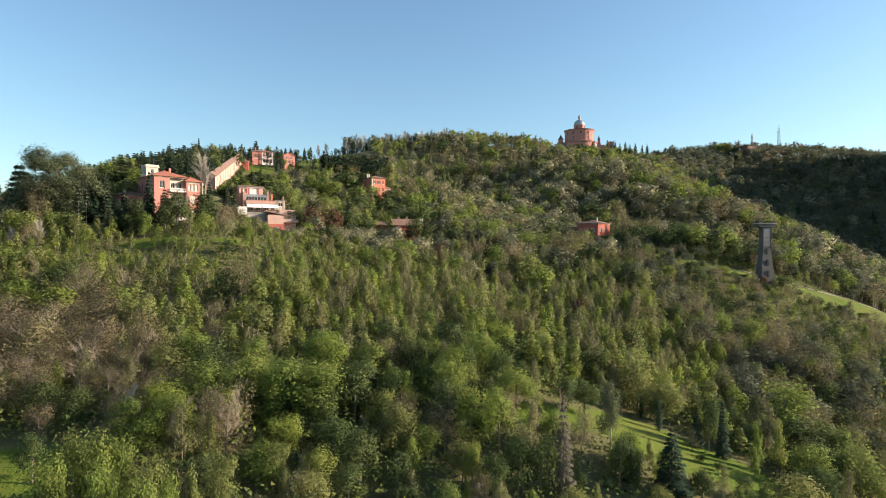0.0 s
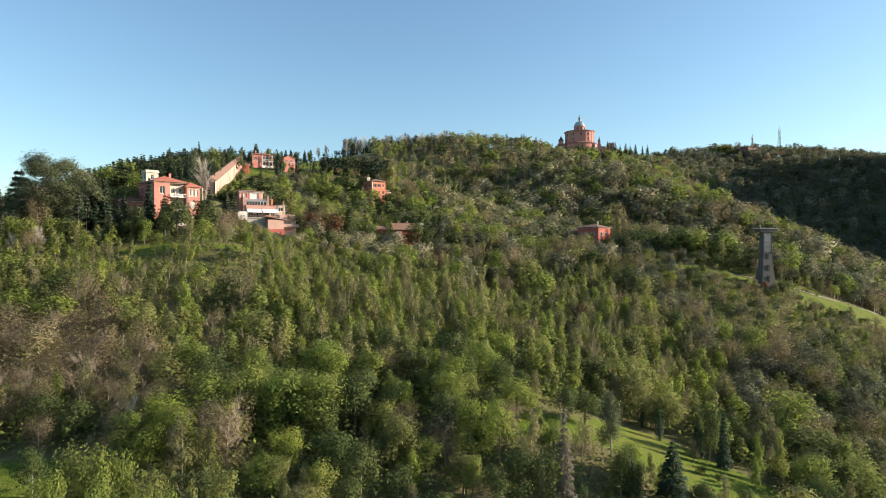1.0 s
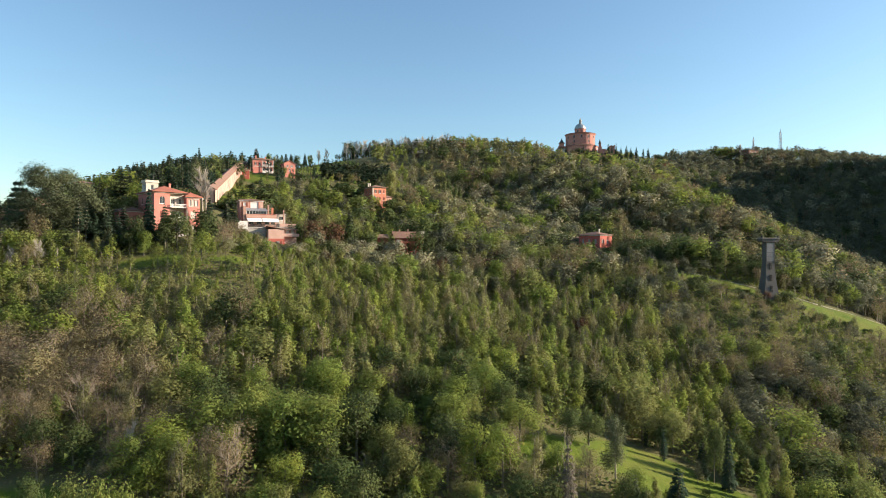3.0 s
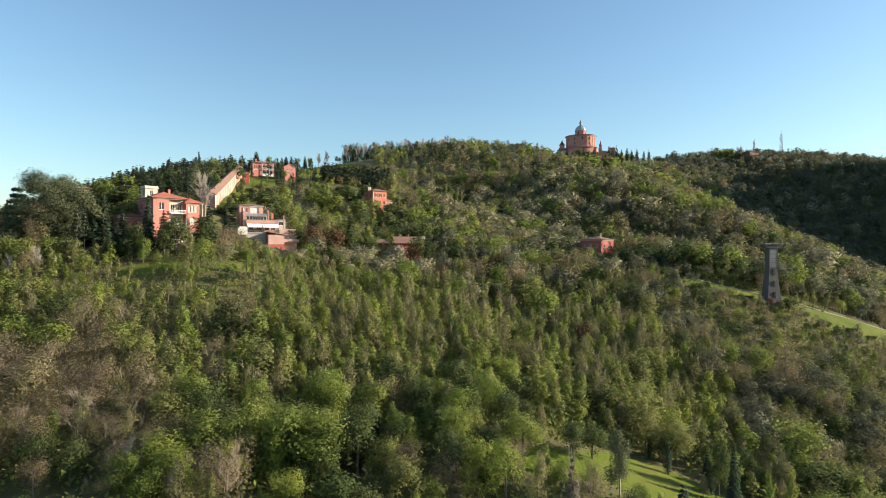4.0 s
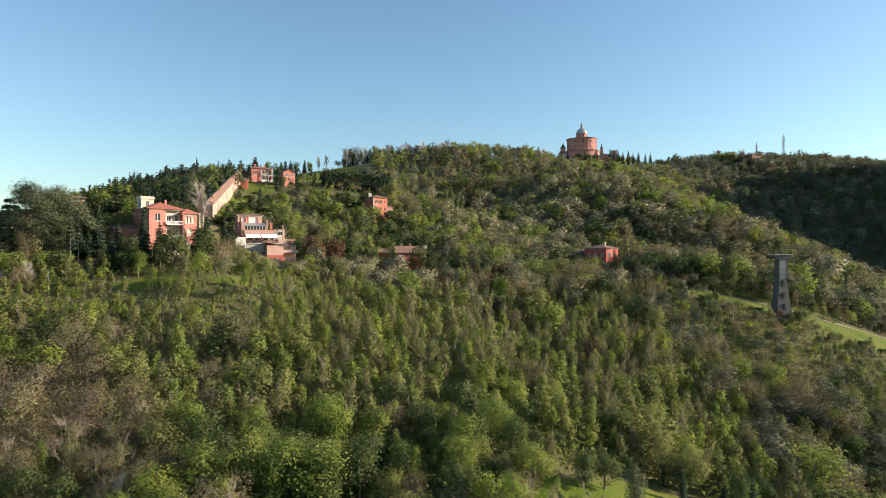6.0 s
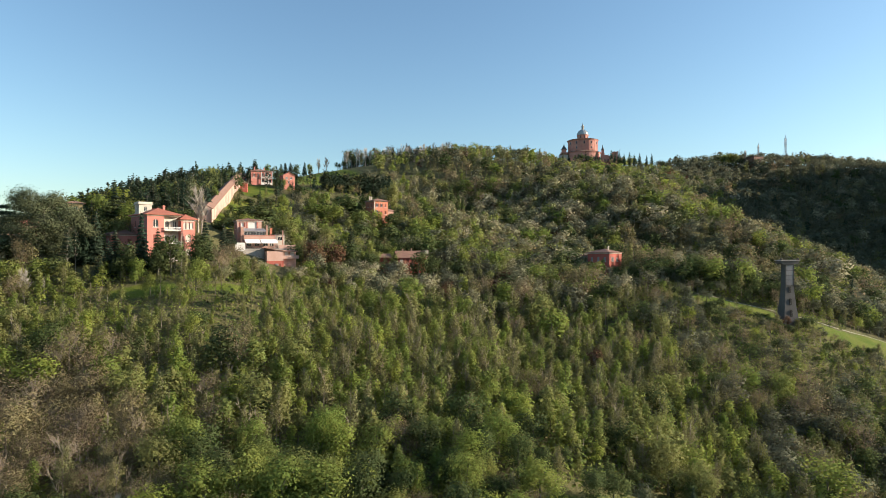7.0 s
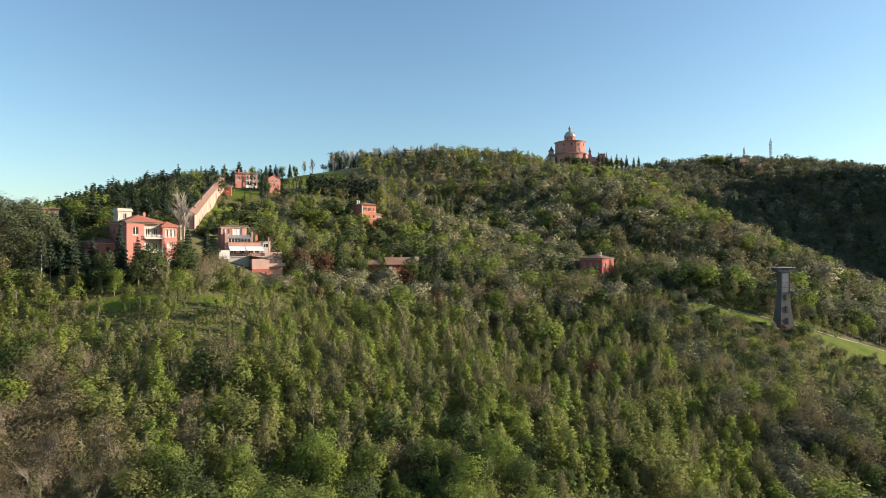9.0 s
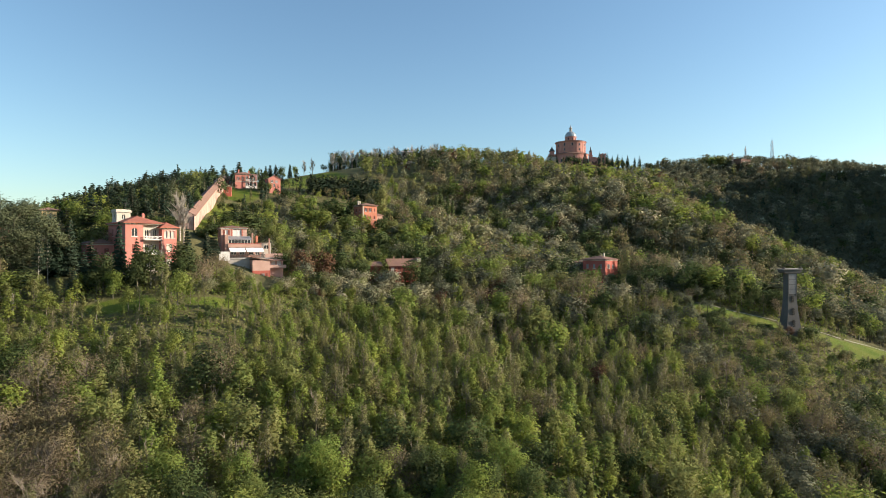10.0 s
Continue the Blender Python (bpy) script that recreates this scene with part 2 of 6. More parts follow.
def add_ground():
    def line(lo, hi, step, far):
        inner = list(np.arange(lo, hi + 0.1, step))
        out, d = [], step
        a, b = [], []
        x = lo
        while x > -far:
            d *= 1.35
            x -= d
            a.append(x)
        x, d = hi, step
        while x < far:
            d *= 1.35
            x += d
            b.append(x)
        return np.array(a[::-1] + inner + b)

    xs, ys = line(-220, 330, 4.0, 4200), line(20, 560, 4.0, 4200)
    gx, gy = np.meshgrid(xs, ys)
    gz = height(gx, gy)
    nx, ny = len(xs), len(ys)
    verts = np.stack([gx.ravel(), gy.ravel(), gz.ravel()], 1)
    idx = np.arange(nx * ny).reshape(ny, nx)
    faces = np.stack([idx[:-1, :-1], idx[:-1, 1:], idx[1:, 1:], idx[1:, :-1]], -1).reshape(-1, 4)
    me = bpy.data.meshes.new("ground")
    me.from_pydata(verts.tolist(), [], faces.tolist())
    at = me.attributes.new("grass", "FLOAT", "POINT")
    at.data.foreach_set("value", np.clip(1.5 - meadow(gx, gy), 0, 1).ravel().astype(np.float32))
    me.polygons.foreach_set("use_smooth", np.ones(len(faces), bool))
    me.materials.append(M_GROUND)
    return tagged(new("ground", me), "wooded hillside of leaf litter with open grassy meadows", "ground", kind="structure")


add_ground()

# ---- building kit ----
def box(bm, x0, x1, y0, y1, z0, z1):
    v = [bm.verts.new(p) for p in ((x0, y0, z0), (x1, y0, z0), (x1, y1, z0), (x0, y1, z0), (x0, y0, z1), (x1, y0, z1), (x1, y1, z1), (x0, y1, z1))]
    for f in ((3, 2, 1, 0), (4, 5, 6, 7), (0, 1, 5, 4), (1, 2, 6, 5), (2, 3, 7, 6), (3, 0, 4, 7)):
        bm.faces.new([v[i] for i in f])
    return v


def prism(bm, ring, shift):
    """A polygon pushed along shift."""
    a = [bm.verts.new(p) for p in ring]
    b = [bm.verts.new(Vector(p) + Vector(shift)) for p in ring]
    n = len(ring)
    bm.faces.new(a[::-1])
    bm.faces.new(b)
    for i in range(n):
        bm.faces.new((a[i], a[(i + 1) % n], b[(i + 1) % n], b[i]))


def lathe(bm, profile, n=32, sx=1.0, sy=1.0, cx=0.0, cy=0.0):
    """Turn (radius, z) points round the upright axis."""
    rows = []
    for r, z in profile:
        rows.append([bm.verts.new((cx + r * sx * math.cos(2 * math.pi * k / n), cy + r * sy * math.sin(2 * math.pi * k / n), z)) for k in range(n)])
    for a, b in zip(rows, rows[1:]):
        for k in range(n):
            bm.faces.new((a[k], a[(k + 1) % n], b[(k + 1) % n], b[k]))
    bm.faces.new(rows[0][::-1])
    bm.faces.new(rows[-1])


def part(name, bm, material, parent, label="", smooth=False):
    """One mesh under a thing or under a part."""
    bmesh.ops.recalc_face_normals(bm, faces=bm.faces)
    me = bpy.data.meshes.new(name)
    bm.to_mesh(me)
    bm.free()
    if smooth:
        me.shade_smooth()
    me.materials.append(material)
    ob = new(name, me)
    ob.parent = parent
    return tagged(ob, label)


def boxes(name, dims, material, parent, label=""):
    bm = bmesh.new()
    for d in dims:
        box(bm, *d)
    return part(name, bm, material, parent, label)


def thing(name, label, category, x, y, z, turn, group="", kind=""):
    ob = new(name)
    ob.matrix_world = pose(x, y, z, 0, 0, turn)
    return tagged(ob, label, category, group, kind)


WALL = 0.35


def arch(cx, zb, w, h, n=8):
    """Outline of an arched opening, in (x, z)."""
    r, s = w / 2, zb + h - w / 2
    return [(cx - r, zb), (cx + r, zb)] + [(cx + r * math.cos(math.pi * k / n), s + r * math.sin(math.pi * k / n)) for k in range(n + 1)]


def panel(parent, m, length, z0, z1, holes, material, trim=None, shut=None, glass=None):
    """A wall with openings through it, and the windows in them. Holes: (centre, foot, width, height, style); m puts it in place."""
    bm = bmesh.new()
    xs = sorted({0.0, length, *[c - w / 2 for c, _, w, _, _ in holes], *[c + w / 2 for c, _, w, _, _ in holes]})
    zs = sorted({z0, z1, *[b for _, b, _, _, _ in holes], *[b + h for _, b, _, h, _ in holes]})
    grid = {}

    def at(i, k, y):
        if (i, k, y) not in grid:
            grid[i, k, y] = bm.verts.new((xs[i], y, zs[k]))
        return grid[i, k, y]

    def solid(i, k):
        if not (0 <= i < len(xs) - 1 and 0 <= k < len(zs) - 1):
            return False
        mx, mz = (xs[i] + xs[i + 1]) / 2, (zs[k] + zs[k + 1]) / 2
        return not any(abs(mx - c) < w / 2 and b < mz < b + h for c, b, w, h, _ in holes)

    for i in range(len(xs) - 1):
        for k in range(len(zs) - 1):
            if not solid(i, k):
                continue
            for y in (0, WALL):
                bm.faces.new([at(i, k, y), at(i + 1, k, y), at(i + 1, k + 1, y), at(i, k + 1, y)])
            for di, dk, p, q in ((-1, 0, (i, k), (i, k + 1)), (1, 0, (i + 1, k), (i + 1, k + 1)), (0, -1, (i, k), (i + 1, k)), (0, 1, (i, k + 1), (i + 1, k + 1))):
                if not solid(i + di, k + dk):
                    bm.faces.new([at(*p, 0), at(*q, 0), at(*q, WALL), at(*p, WALL)])
    bmesh.ops.transform(bm, matrix=m, verts=bm.verts)
    part("wall", bm, material, parent)
    for c, b, w, h, style in holes:
        if "arch" in style:
            r, s = w / 2, b + h - w / 2
            for side in (-1, 1):
                bm = bmesh.new()
                ring = [(c + side * r, 0.02, b + h)] + [(c + side * r * math.sin(math.pi / 2 * k / 5), 0.02, s + r * math.cos(math.pi / 2 * k / 5)) for k in range(6)]
                prism(bm, ring, (0, WALL - 0.04, 0))
                bmesh.ops.transform(bm, matrix=m, verts=bm.verts)
                part("spandrel", bm, material, parent)
    for c, b, w, h, style in holes:
        fm = bmesh.new()
        e = 0.09
        box(fm, c - w / 2, c - w / 2 + e, 0.14, 0.24, b, b + h)
        box(fm, c + w / 2 - e, c + w / 2, 0.14, 0.24, b, b + h)
        box(fm, c - w / 2 + e, c + w / 2 - e, 0.14, 0.24, b, b + e)
        box(fm, c - w / 2 + e, c + w / 2 - e, 0.14, 0.24, b + h - e, b + h)
        box(fm, c - 0.04, c + 0.04, 0.15, 0.23, b + e, b + h - e)
        if "sill" in style or "shut" in style:
            box(fm, c - w / 2 - 0.15, c + w / 2 + 0.15, -0.12, 0.12, b - 0.14, b - 0.02)
        bmesh.ops.transform(fm, matrix=m, verts=fm.verts)
        win = part("window", fm, trim or M_WHITE, parent)
        gm = bmesh.new()
        box(gm, c - w / 2 + e, c + w / 2 - e, 0.185, 0.195, b + e, b + h - e)
        bmesh.ops.transform(gm, matrix=m, verts=gm.verts)
        part("pane", gm, glass or M_GLASS, win)
        if "shut" in style:
            for side in (-1, 1):
                sm = bmesh.new()
                if "closed" in style:
                    x0 = c - w / 2 if side < 0 else c + 0.01
                    box(sm, x0, x0 + w / 2 - 0.01, 0.05, 0.1, b, b + h)
                else:
                    x0 = c + side * (w / 2 + w / 4 + 0.02)
                    box(sm, x0 - w / 4, x0 + w / 4, -0.07, -0.015, b, b + h)
                    for k in range(6):
                        zz = b + h * (k + 0.5) / 6
                        box(sm, x0 - w / 4 + 0.05, x0 + w / 4 - 0.05, -0.09, -0.07, zz - 0.05, zz + 0.03)
                bmesh.ops.transform(sm, matrix=m, verts=sm.verts)
                part("shutter", sm, shut or M_SHUT, win)


def block(parent, x0, x1, y0, y1, z0, z1, material, front=(), right=(), back=(), left=(), **kw):
    """Four walls of a block; openings are given from each side's own left end."""
    panel(parent, Matrix.Translation((x0, y0, 0)), x1 - x0, z0, z1, front, material, **kw)
    panel(parent, pose(x1, y0 + WALL, 0, 0, 0, 90), y1 - y0 - 2 * WALL, z0, z1, right, material, **kw)
    panel(parent, pose(x1, y1, 0, 0, 0, 180), x1 - x0, z0, z1, back, material, **kw)
    panel(parent, pose(x0, y1 - WALL, 0, 0, 0, 270), y1 - y0 - 2 * WALL, z0, z1, left, material, **kw)
    boxes("floor_slab", [(x0 + WALL, x1 - WALL, y0 + WALL, y1 - WALL, z1 - 0.3, z1 - 0.05)], M_CONC, parent)


def hip_roof(parent, x0, x1, y0, y1, z, rise, material, over=0.7, fascia=None):
    x0, x1, y0, y1 = x0 - over, x1 + over, y0 - over, y1 + over
    bm = bmesh.new()
    w, d = x1 - x0, y1 - y0
    k = min(w, d) / 2
    a = (x0 + k, y0 + k, z + rise) if w >= d else (x0 + k, y0 + k, z + rise)
    b = (x1 - k, y1 - k, z + rise)
    t = 0.2
    low = [bm.verts.new(p) for p in ((x0, y0, z), (x1, y0, z), (x1, y1, z), (x0, y1, z))]
    eav = [bm.verts.new(p) for p in ((x0, y0, z + t), (x1, y0, z + t), (x1, y1, z + t), (x0, y1, z + t))]
    if abs(w - d) < 0.05:
        top = bm.verts.new(a)
        for i in range(4):
            bm.faces.new((eav[i], eav[(i + 1) % 4], top))
    else:
        p, q = bm.verts.new(a), bm.verts.new(b)
        if w > d:
            sides = ((0, 1, q, p), (1, 2, q), (2, 3, p, q), (3, 0, p))
        else:
            sides = ((0, 1, p), (1, 2, q, p), (2, 3, q), (3, 0, p, q))
        for s in sides:
            bm.faces.new([eav[i] if isinstance(i, int) else i for i in s])
    bm.faces.new(low[::-1])
    for i in range(4):
        bm.faces.new((low[i], low[(i + 1) % 4], eav[(i + 1) % 4], eav[i]))
    part("roof", bm, material, parent)
    boxes("cornice", [(x0 + over - 0.25, x1 - over + 0.25, y0 + over - 0.25, y1 - over + 0.25, z - 0.28, z - 0.01)], fascia or M_CREAM, parent)
    # ridge caps
    if abs(w - d) > 0.05:
        bm = bmesh.new()
        if w > d:
            box(bm, a[0], b[0], a[1] - 0.14, a[1] + 0.14, z + rise - 0.05, z + rise + 0.1)
        else:
            box(bm, a[0] - 0.14, a[0] + 0.14, a[1], b[1], z + rise - 0.05, z + rise + 0.1)
        part("ridge_cap", bm, material, parent)


def gable_roof(parent, x0, x1, y0, y1, z, rise, material, wallmat, over=0.5, along="y"):
    """Two slopes; the ridge runs along the given local axis."""
    t = 0.18
    bm = bmesh.new()
    if along == "y":
        c, h = (x0 + x1) / 2, (x1 - x0) / 2
        s = rise / h
        for side in (-1, 1):
            ring = [(c, y0 - over, z + rise), (c + side * (h + over), y0 - over, z - over * s), (c + side * (h + over), y0 - over, z - over * s + t), (c, y0 - over, z + rise + t)]
            prism(bm, ring, (0, y1 - y0 + 2 * over, 0))
        gm = bmesh.new()
        for yy in (y0 + 0.02, y1 - WALL):
            prism(gm, [(x0, yy, z), (x1, yy, z), (c, yy, z + rise)], (0, WALL - 0.02, 0))
    else:
        c, h = (y0 + y1) / 2, (y1 - y0) / 2
        s = rise / h
        for side in (-1, 1):
            ring = [(x0 - over, c, z + rise), (x0 - over, c + side * (h + over), z - over * s), (x0 - over, c + side * (h + over), z - over * s + t), (x0 - over, c, z + rise + t)]
            prism(bm, ring, (x1 - x0 + 2 * over, 0, 0))
        gm = bmesh.new()
        for xx in (x0 + 0.02, x1 - WALL):
            prism(gm, [(xx, y0, z), (xx, y1, z), (xx, c, z + rise)], (WALL - 0.02, 0, 0))
    part("roof", bm, material, parent)
    part("gable", gm, wallmat, parent)


def chimney(parent, x, y, z0, z1, material, w=0.7):
    bm = bmesh.new()
    box(bm, x - w / 2, x + w / 2, y - w / 2, y + w / 2, z0, z1)
    box(bm, x - w / 2 - 0.1, x + w / 2 + 0.1, y - w / 2 - 0.1, y + w / 2 + 0.1, z1, z1 + 0.15)
    box(bm, x - w / 3, x + w / 3, y - w / 3, y + w / 3, z1 + 0.15, z1 + 0.4)
    part("chimney", bm, material, parent)


def balustrade(parent, x0, x1, y, z, material, h=0.95, step=0.35, name="balustrade", t=0.12):
    dims = [(x0, x1, y - t, y + t, z + h - 0.14, z + h), (x0, x1, y - t, y + t, z, z + 0.12)]
    n = max(2, int((x1 - x0) / step))
    for k in range(n + 1):
        x = x0 + 0.08 + (x1 - x0 - 0.16) * k / n
        dims.append((x - 0.06, x + 0.06, y - 0.06, y + 0.06, z + 0.12, z + h - 0.14))
    boxes(name, dims, material, parent)


def antenna(x, y, z, h, parent):
    dims = [(x - 0.04, x + 0.04, y - 0.04, y + 0.04, z, z + h), (x - 0.9, x + 0.9, y - 0.03, y + 0.03, z + h - 0.2, z + h - 0.14)]
    dims += [(x + k * 0.28 - 0.02, x + k * 0.28 + 0.02, y - 0.5, y + 0.5, z + h - 0.19, z + h - 0.15) for k in range(-3, 4)]
    boxes("antenna", dims, M_STEEL, parent)


# ---- the red villa with the cream turret ----
def add_red_villa():
    t = thing("villa", "red plaster villa with clay tile roof and cream turret", "house", -88.5, 181, 0, 45)
    block(t, 0, 4.7, 0, 14, 62, 82.2, M_PINK,
          front=[(2.4, 78.6, 1.5, 2.3, "arch sill"), (2.4, 74.2, 1.4, 2.2, "shut closed"), (2.4, 69.8, 1.4, 2.2, "shut closed")],
          left=[(3.5, 78.8, 1.1, 1.9, "shut closed"), (7, 78.8, 1.1, 1.9, "sill"), (10.5, 78.8, 1.1, 1.9, "shut closed"), (5, 74.2, 1.1, 2.0, "shut closed"), (9.5, 74.2, 1.1, 2.0, "shut closed")])
    block(t, 4.7, 9.4, 1.3, 14, 62, 82.2, M_CREAM,
          front=[(1.4, 78.0, 1.2, 2.5, "arch"), (3.6, 78.0, 1.0, 2.5, "arch"), (1.4, 73.9, 1.2, 2.4, "door"), (3.5, 73.9, 1.2, 2.4, "door")])
    block(t, 9.4, 13.6, -0.9, 9, 62, 81.0, M_PINK,
          front=[(1.05, 78.2, 0.8, 2.0, "arch"), (2.1, 78.2, 0.8, 2.0, "arch"), (3.15, 78.2, 0.8, 2.0, "arch"), (2.1, 74.2, 1.6, 2.3, "door"), (2.1, 69.9, 1.6, 2.2, "sill")],
          right=[(3, 78.4, 1.1, 1.9, "shut"), (6.5, 78.4, 1.1, 1.9, "shut")], glass=M_CREAM)
    boxes("surround", [(9.4 + 0.5, 9.4 + 3.75, -1.0, -0.9, 80.35, 80.55), (9.4 + 0.5, 9.4 + 3.75, -1.02, -0.9, 77.9, 78.1), (9.4 + 1.5, 9.4 + 1.64, -0.98, -0.9, 78.1, 80.3), (9.4 + 2.55, 9.4 + 2.69, -0.98, -0.9, 78.1, 80.3)], M_CREAM, t, "cream stone window surround")
    hip_roof(t, 0, 9.4, 0, 14, 82.2, 2.3, M_ROOF)
    hip_roof(t, 9.4, 13.6, -0.9, 9, 81.0, 1.7, M_ROOF)
    for z in (77.7, 73.6):
        boxes("balcony_slab", [(4.72, 9.38, -0.9, 1.28, z - 0.25, z)], M_CREAM, t)
        balustrade(t, 4.75, 9.35, -0.75, z, M_WHITE)
    # turret
    block(t, 0.2, 3.9, 7.6, 11.3, 82.3, 85.6, M_CREAM, front=[(1.85, 83.4, 0.9, 1.6, "arch")], left=[(1.5, 83.4, 0.9, 1.6, "arch")], right=[(1.5, 83.4, 0.9, 1.6, "arch")])
    boxes("turret_cornice", [(-0.1, 4.2, 7.3, 11.6, 85.6, 85.9), (0.05, 4.05, 7.45, 11.45, 85.9, 86.4)], M_CREAM, t)
    boxes("turret_base", [(0.1, 4.0, 7.5, 11.4, 82.0, 83.1)], M_CREAM, t)
    chimney(t, 6.2, 4.4, 83.4, 85.0, M_PINK, 0.6)
    chimney(t, 3.6, 12.9, 83.0, 86.0, M_CREAM, 0.8)
    antenna(3.6, 11.0, 86.4, 2.2, t)
    # low wing behind
    block(t, -7, 0, 9, 14, 62, 76.4, M_PINK, front=[(2, 73.6, 1.1, 1.6, "shut closed"), (5, 73.6, 1.1, 1.6, "shut closed")], left=[(2.2, 73.6, 1.1, 1.6, "sill")])
    hip_roof(t, -7, -0.05, 9, 14, 76.4, 1.5, M_ROOF_OLD, 0.5)
    # front terrace
    boxes("terrace", [(-1, 15.5, -3.6, -0.95, 60, 69.4)], M_STONE, t)
    balustrade(t, -1, 15.5, -3.4, 69.4, M_CREAM, step=0.6)


add_red_villa()


# ---- the terraced house ----
def add_terrace_house():
    t = thing("terraced_house", "pale salmon terraced house with white awnings", "house", -71, 201, 0, 27)
    # top storey
    block(t, 2.8, 10.9, 8.5, 16, 74, 81.9, M_PINK_PALE, front=[(1.7, 79.6, 1.0, 1.6, "shut"), (5.0, 79.2, 2.6, 2.2, "door")], left=[(3.5, 79, 1.1, 1.5, "shut closed")], right=[(3, 79, 1.1, 1.5, "sill")], shut=M_SHUT, glass=M_WHITE)
    hip_roof(t, 2.8, 10.9, 8.5, 16, 81.9, 0.9, M_ROOF_OLD, 0.5, M_WHITE)
    for x in (5.9, 9.3):
        boxes("corner_strip", [(x, x + 0.25, 8.44, 8.5, 76, 81.7)], M_RED, t)
    antenna(8.6, 12, 82.9, 3.0, t)
    # glazed verandah with a grey roof
    bm = bmesh.new()
    prism(bm, [(4.4, 4.6, 78.05), (4.4, 8.45, 79.1), (4.4, 8.45, 79.25), (4.4, 4.6, 78.2)], (7.4, 0, 0))
    part("verandah_roof", bm, plain("grey_sheet", (0.2, 0.2, 0.21), (0.26, 0.25, 0.25), 0.5), t, "grey sheet roof")
    dims = [(4.5, 11.5, 4.8, 4.9, 77.95, 78.08), (4.5, 11.5, 4.8, 4.9, 75.6, 75.75)] + [(4.5 + k * 0.98, 4.6 + k * 0.98, 4.8, 4.9, 75.75, 77.95) for k in range(8)]
    boxes("verandah_frame", dims, M_WHITE, t)
    boxes("verandah_glass", [(4.55, 11.45, 4.84, 4.86, 75.75, 77.95)], M_GLASS, t)
    boxes("side_wall", [(3.3, 4.2, 3.4, 8.45, 66, 79.6)], M_PEACH, t)
    # middle storey under the parapet
    block(t, 4.3, 14.4, 3.2, 12, 64, 75.5, M_PINK_PALE, front=[(1.6, 73.2, 1.6, 2.0, "door"), (4.2, 73.2, 1.6, 2.0, "door"), (7.0, 73.2, 1.6, 2.0, "door"), (9.0, 73.2, 1.4, 2.0, "door")], right=[(4, 73.4, 1.1, 1.5, "shut")])
    boxes("parapet", [(4.2, 14.5, 3.0, 3.25, 75.52, 76.7), (14.25, 14.5, 3.25, 9, 75.52, 76.7)], M_PEACH, t)
    boxes("parapet_cap", [(4.15, 14.55, 2.95, 3.3, 76.7, 76.8)], M_RED, t)
    for x0, x1 in ((4.4, 9.2), (9.5, 14.9)):
        bm = bmesh.new()
        prism(bm, [(x0, 3.0, 75.4), (x0, 0.5, 74.35), (x0, 0.5, 74.25), (x0, 3.0, 75.3)], (x1 - x0, 0, 0))
        box(bm, x0, x1, 0.46, 0.52, 74.0, 74.34)
        part("awning", bm, M_CANVAS, t, "white canvas awning")
        for x in (x0 + 0.2, x1 - 0.2):
            boxes("awning_arm", [(x - 0.03, x + 0.03, 0.55, 0.61, 72.3, 74.3)], M_IRON, t)
    # terrace with railing
    boxes("terrace_slab", [(1.0, 20.5, -0.6, 3.2, 71.9, 72.25)], M_STONE, t)
    boxes("terrace_wall", [(3.6, 10.2, -0.3, 0.0, 63, 71.9)], M_STONE, t)
    balustrade(t, 4.2, 15.0, -0.5, 72.25, M_IRON, 1.0, 0.3, "railing", 0.04)
    for dims in ((15.0, 20.5, -0.6, -0.35, 72.25, 73.5), (20.25, 20.5, -0.35, 6, 72.25, 73.5)):
        boxes("terrace_parapet", [dims], M_PINK_PALE, t)
    boxes("white_wall", [(1.0, 4.1, -0.7, -0.45, 71.4, 74.2)], M_WHITE, t)
    boxes("hedge_box", [(15.3, 20.0, -0.2, 0.4, 72.25, 72.8)], M_STONE, t)
    # roof-top room and chimneys
    block(t, 14.8, 18.0, 5, 9, 66, 76.9, M_CREAM, front=[(1.7, 75.0, 1.6, 1.3, "sill")], right=[])
    boxes("flat_roof", [(14.6, 18.2, 4.8, 9.2, 76.9, 77.1)], M_STONE, t)
    chimney(t, 12.2, 6, 75.5, 79.9, M_PEACH, 0.55)
    chimney(t, 13.6, 6, 75.5, 79.0, M_ORANGE, 0.7)
    chimney(t, 17.2, 4, 73, 78.2, M_PEACH, 0.35)
    # lower block over a red base
    block(t, 10.3, 15.6, -4.6, -0.6, 60, 71.4, M_PINK_PALE, front=[(3.4, 66.0, 1.1, 1.3, "shut")], left=[(1.5, 69.5, 0.8, 1.0, "sill")])
    boxes("red_base", [(10.25, 15.65, -4.66, -0.6, 60, 68.2)], M_RED, t)
    boxes("base_window", [(13.0, 14.0, -4.7, -4.66, 66.1, 67.3)], M_SHUT_GREY, t)
    bm = bmesh.new()
    prism(bm, [(10.1, -4.9, 72.3), (15.8, -4.9, 71.3), (15.8, -4.9, 71.5), (10.1, -4.9, 72.5)], (0, 4.28, 0))
    part("lean_to_roof", bm, M_ROOF_OLD, t)
    block(t, 15.7, 20.2, -2.6, 0, 60, 71.7, M_PINK_PALE, front=[(1.4, 69.5, 1.2, 1.7, "door"), (3.2, 69.5, 1.2, 1.7, "door")], glass=M_WHITE)
    boxes("balcony_slab", [(15.7, 20.8, -4.2, -2.62, 68.9, 69.1)], M_PINK_PALE, t)
    boxes("balcony_wall", [(15.7, 20.8, -4.2, -4.05, 69.1, 69.95)], M_PINK_PALE, t)
    bm = bmesh.new()
    prism(bm, [(15.85, -3.8, 71.2), (15.85, -0.65, 71.7), (15.85, -0.65, 71.85), (15.85, -3.8, 71.35)], (4.8, 0, 0))
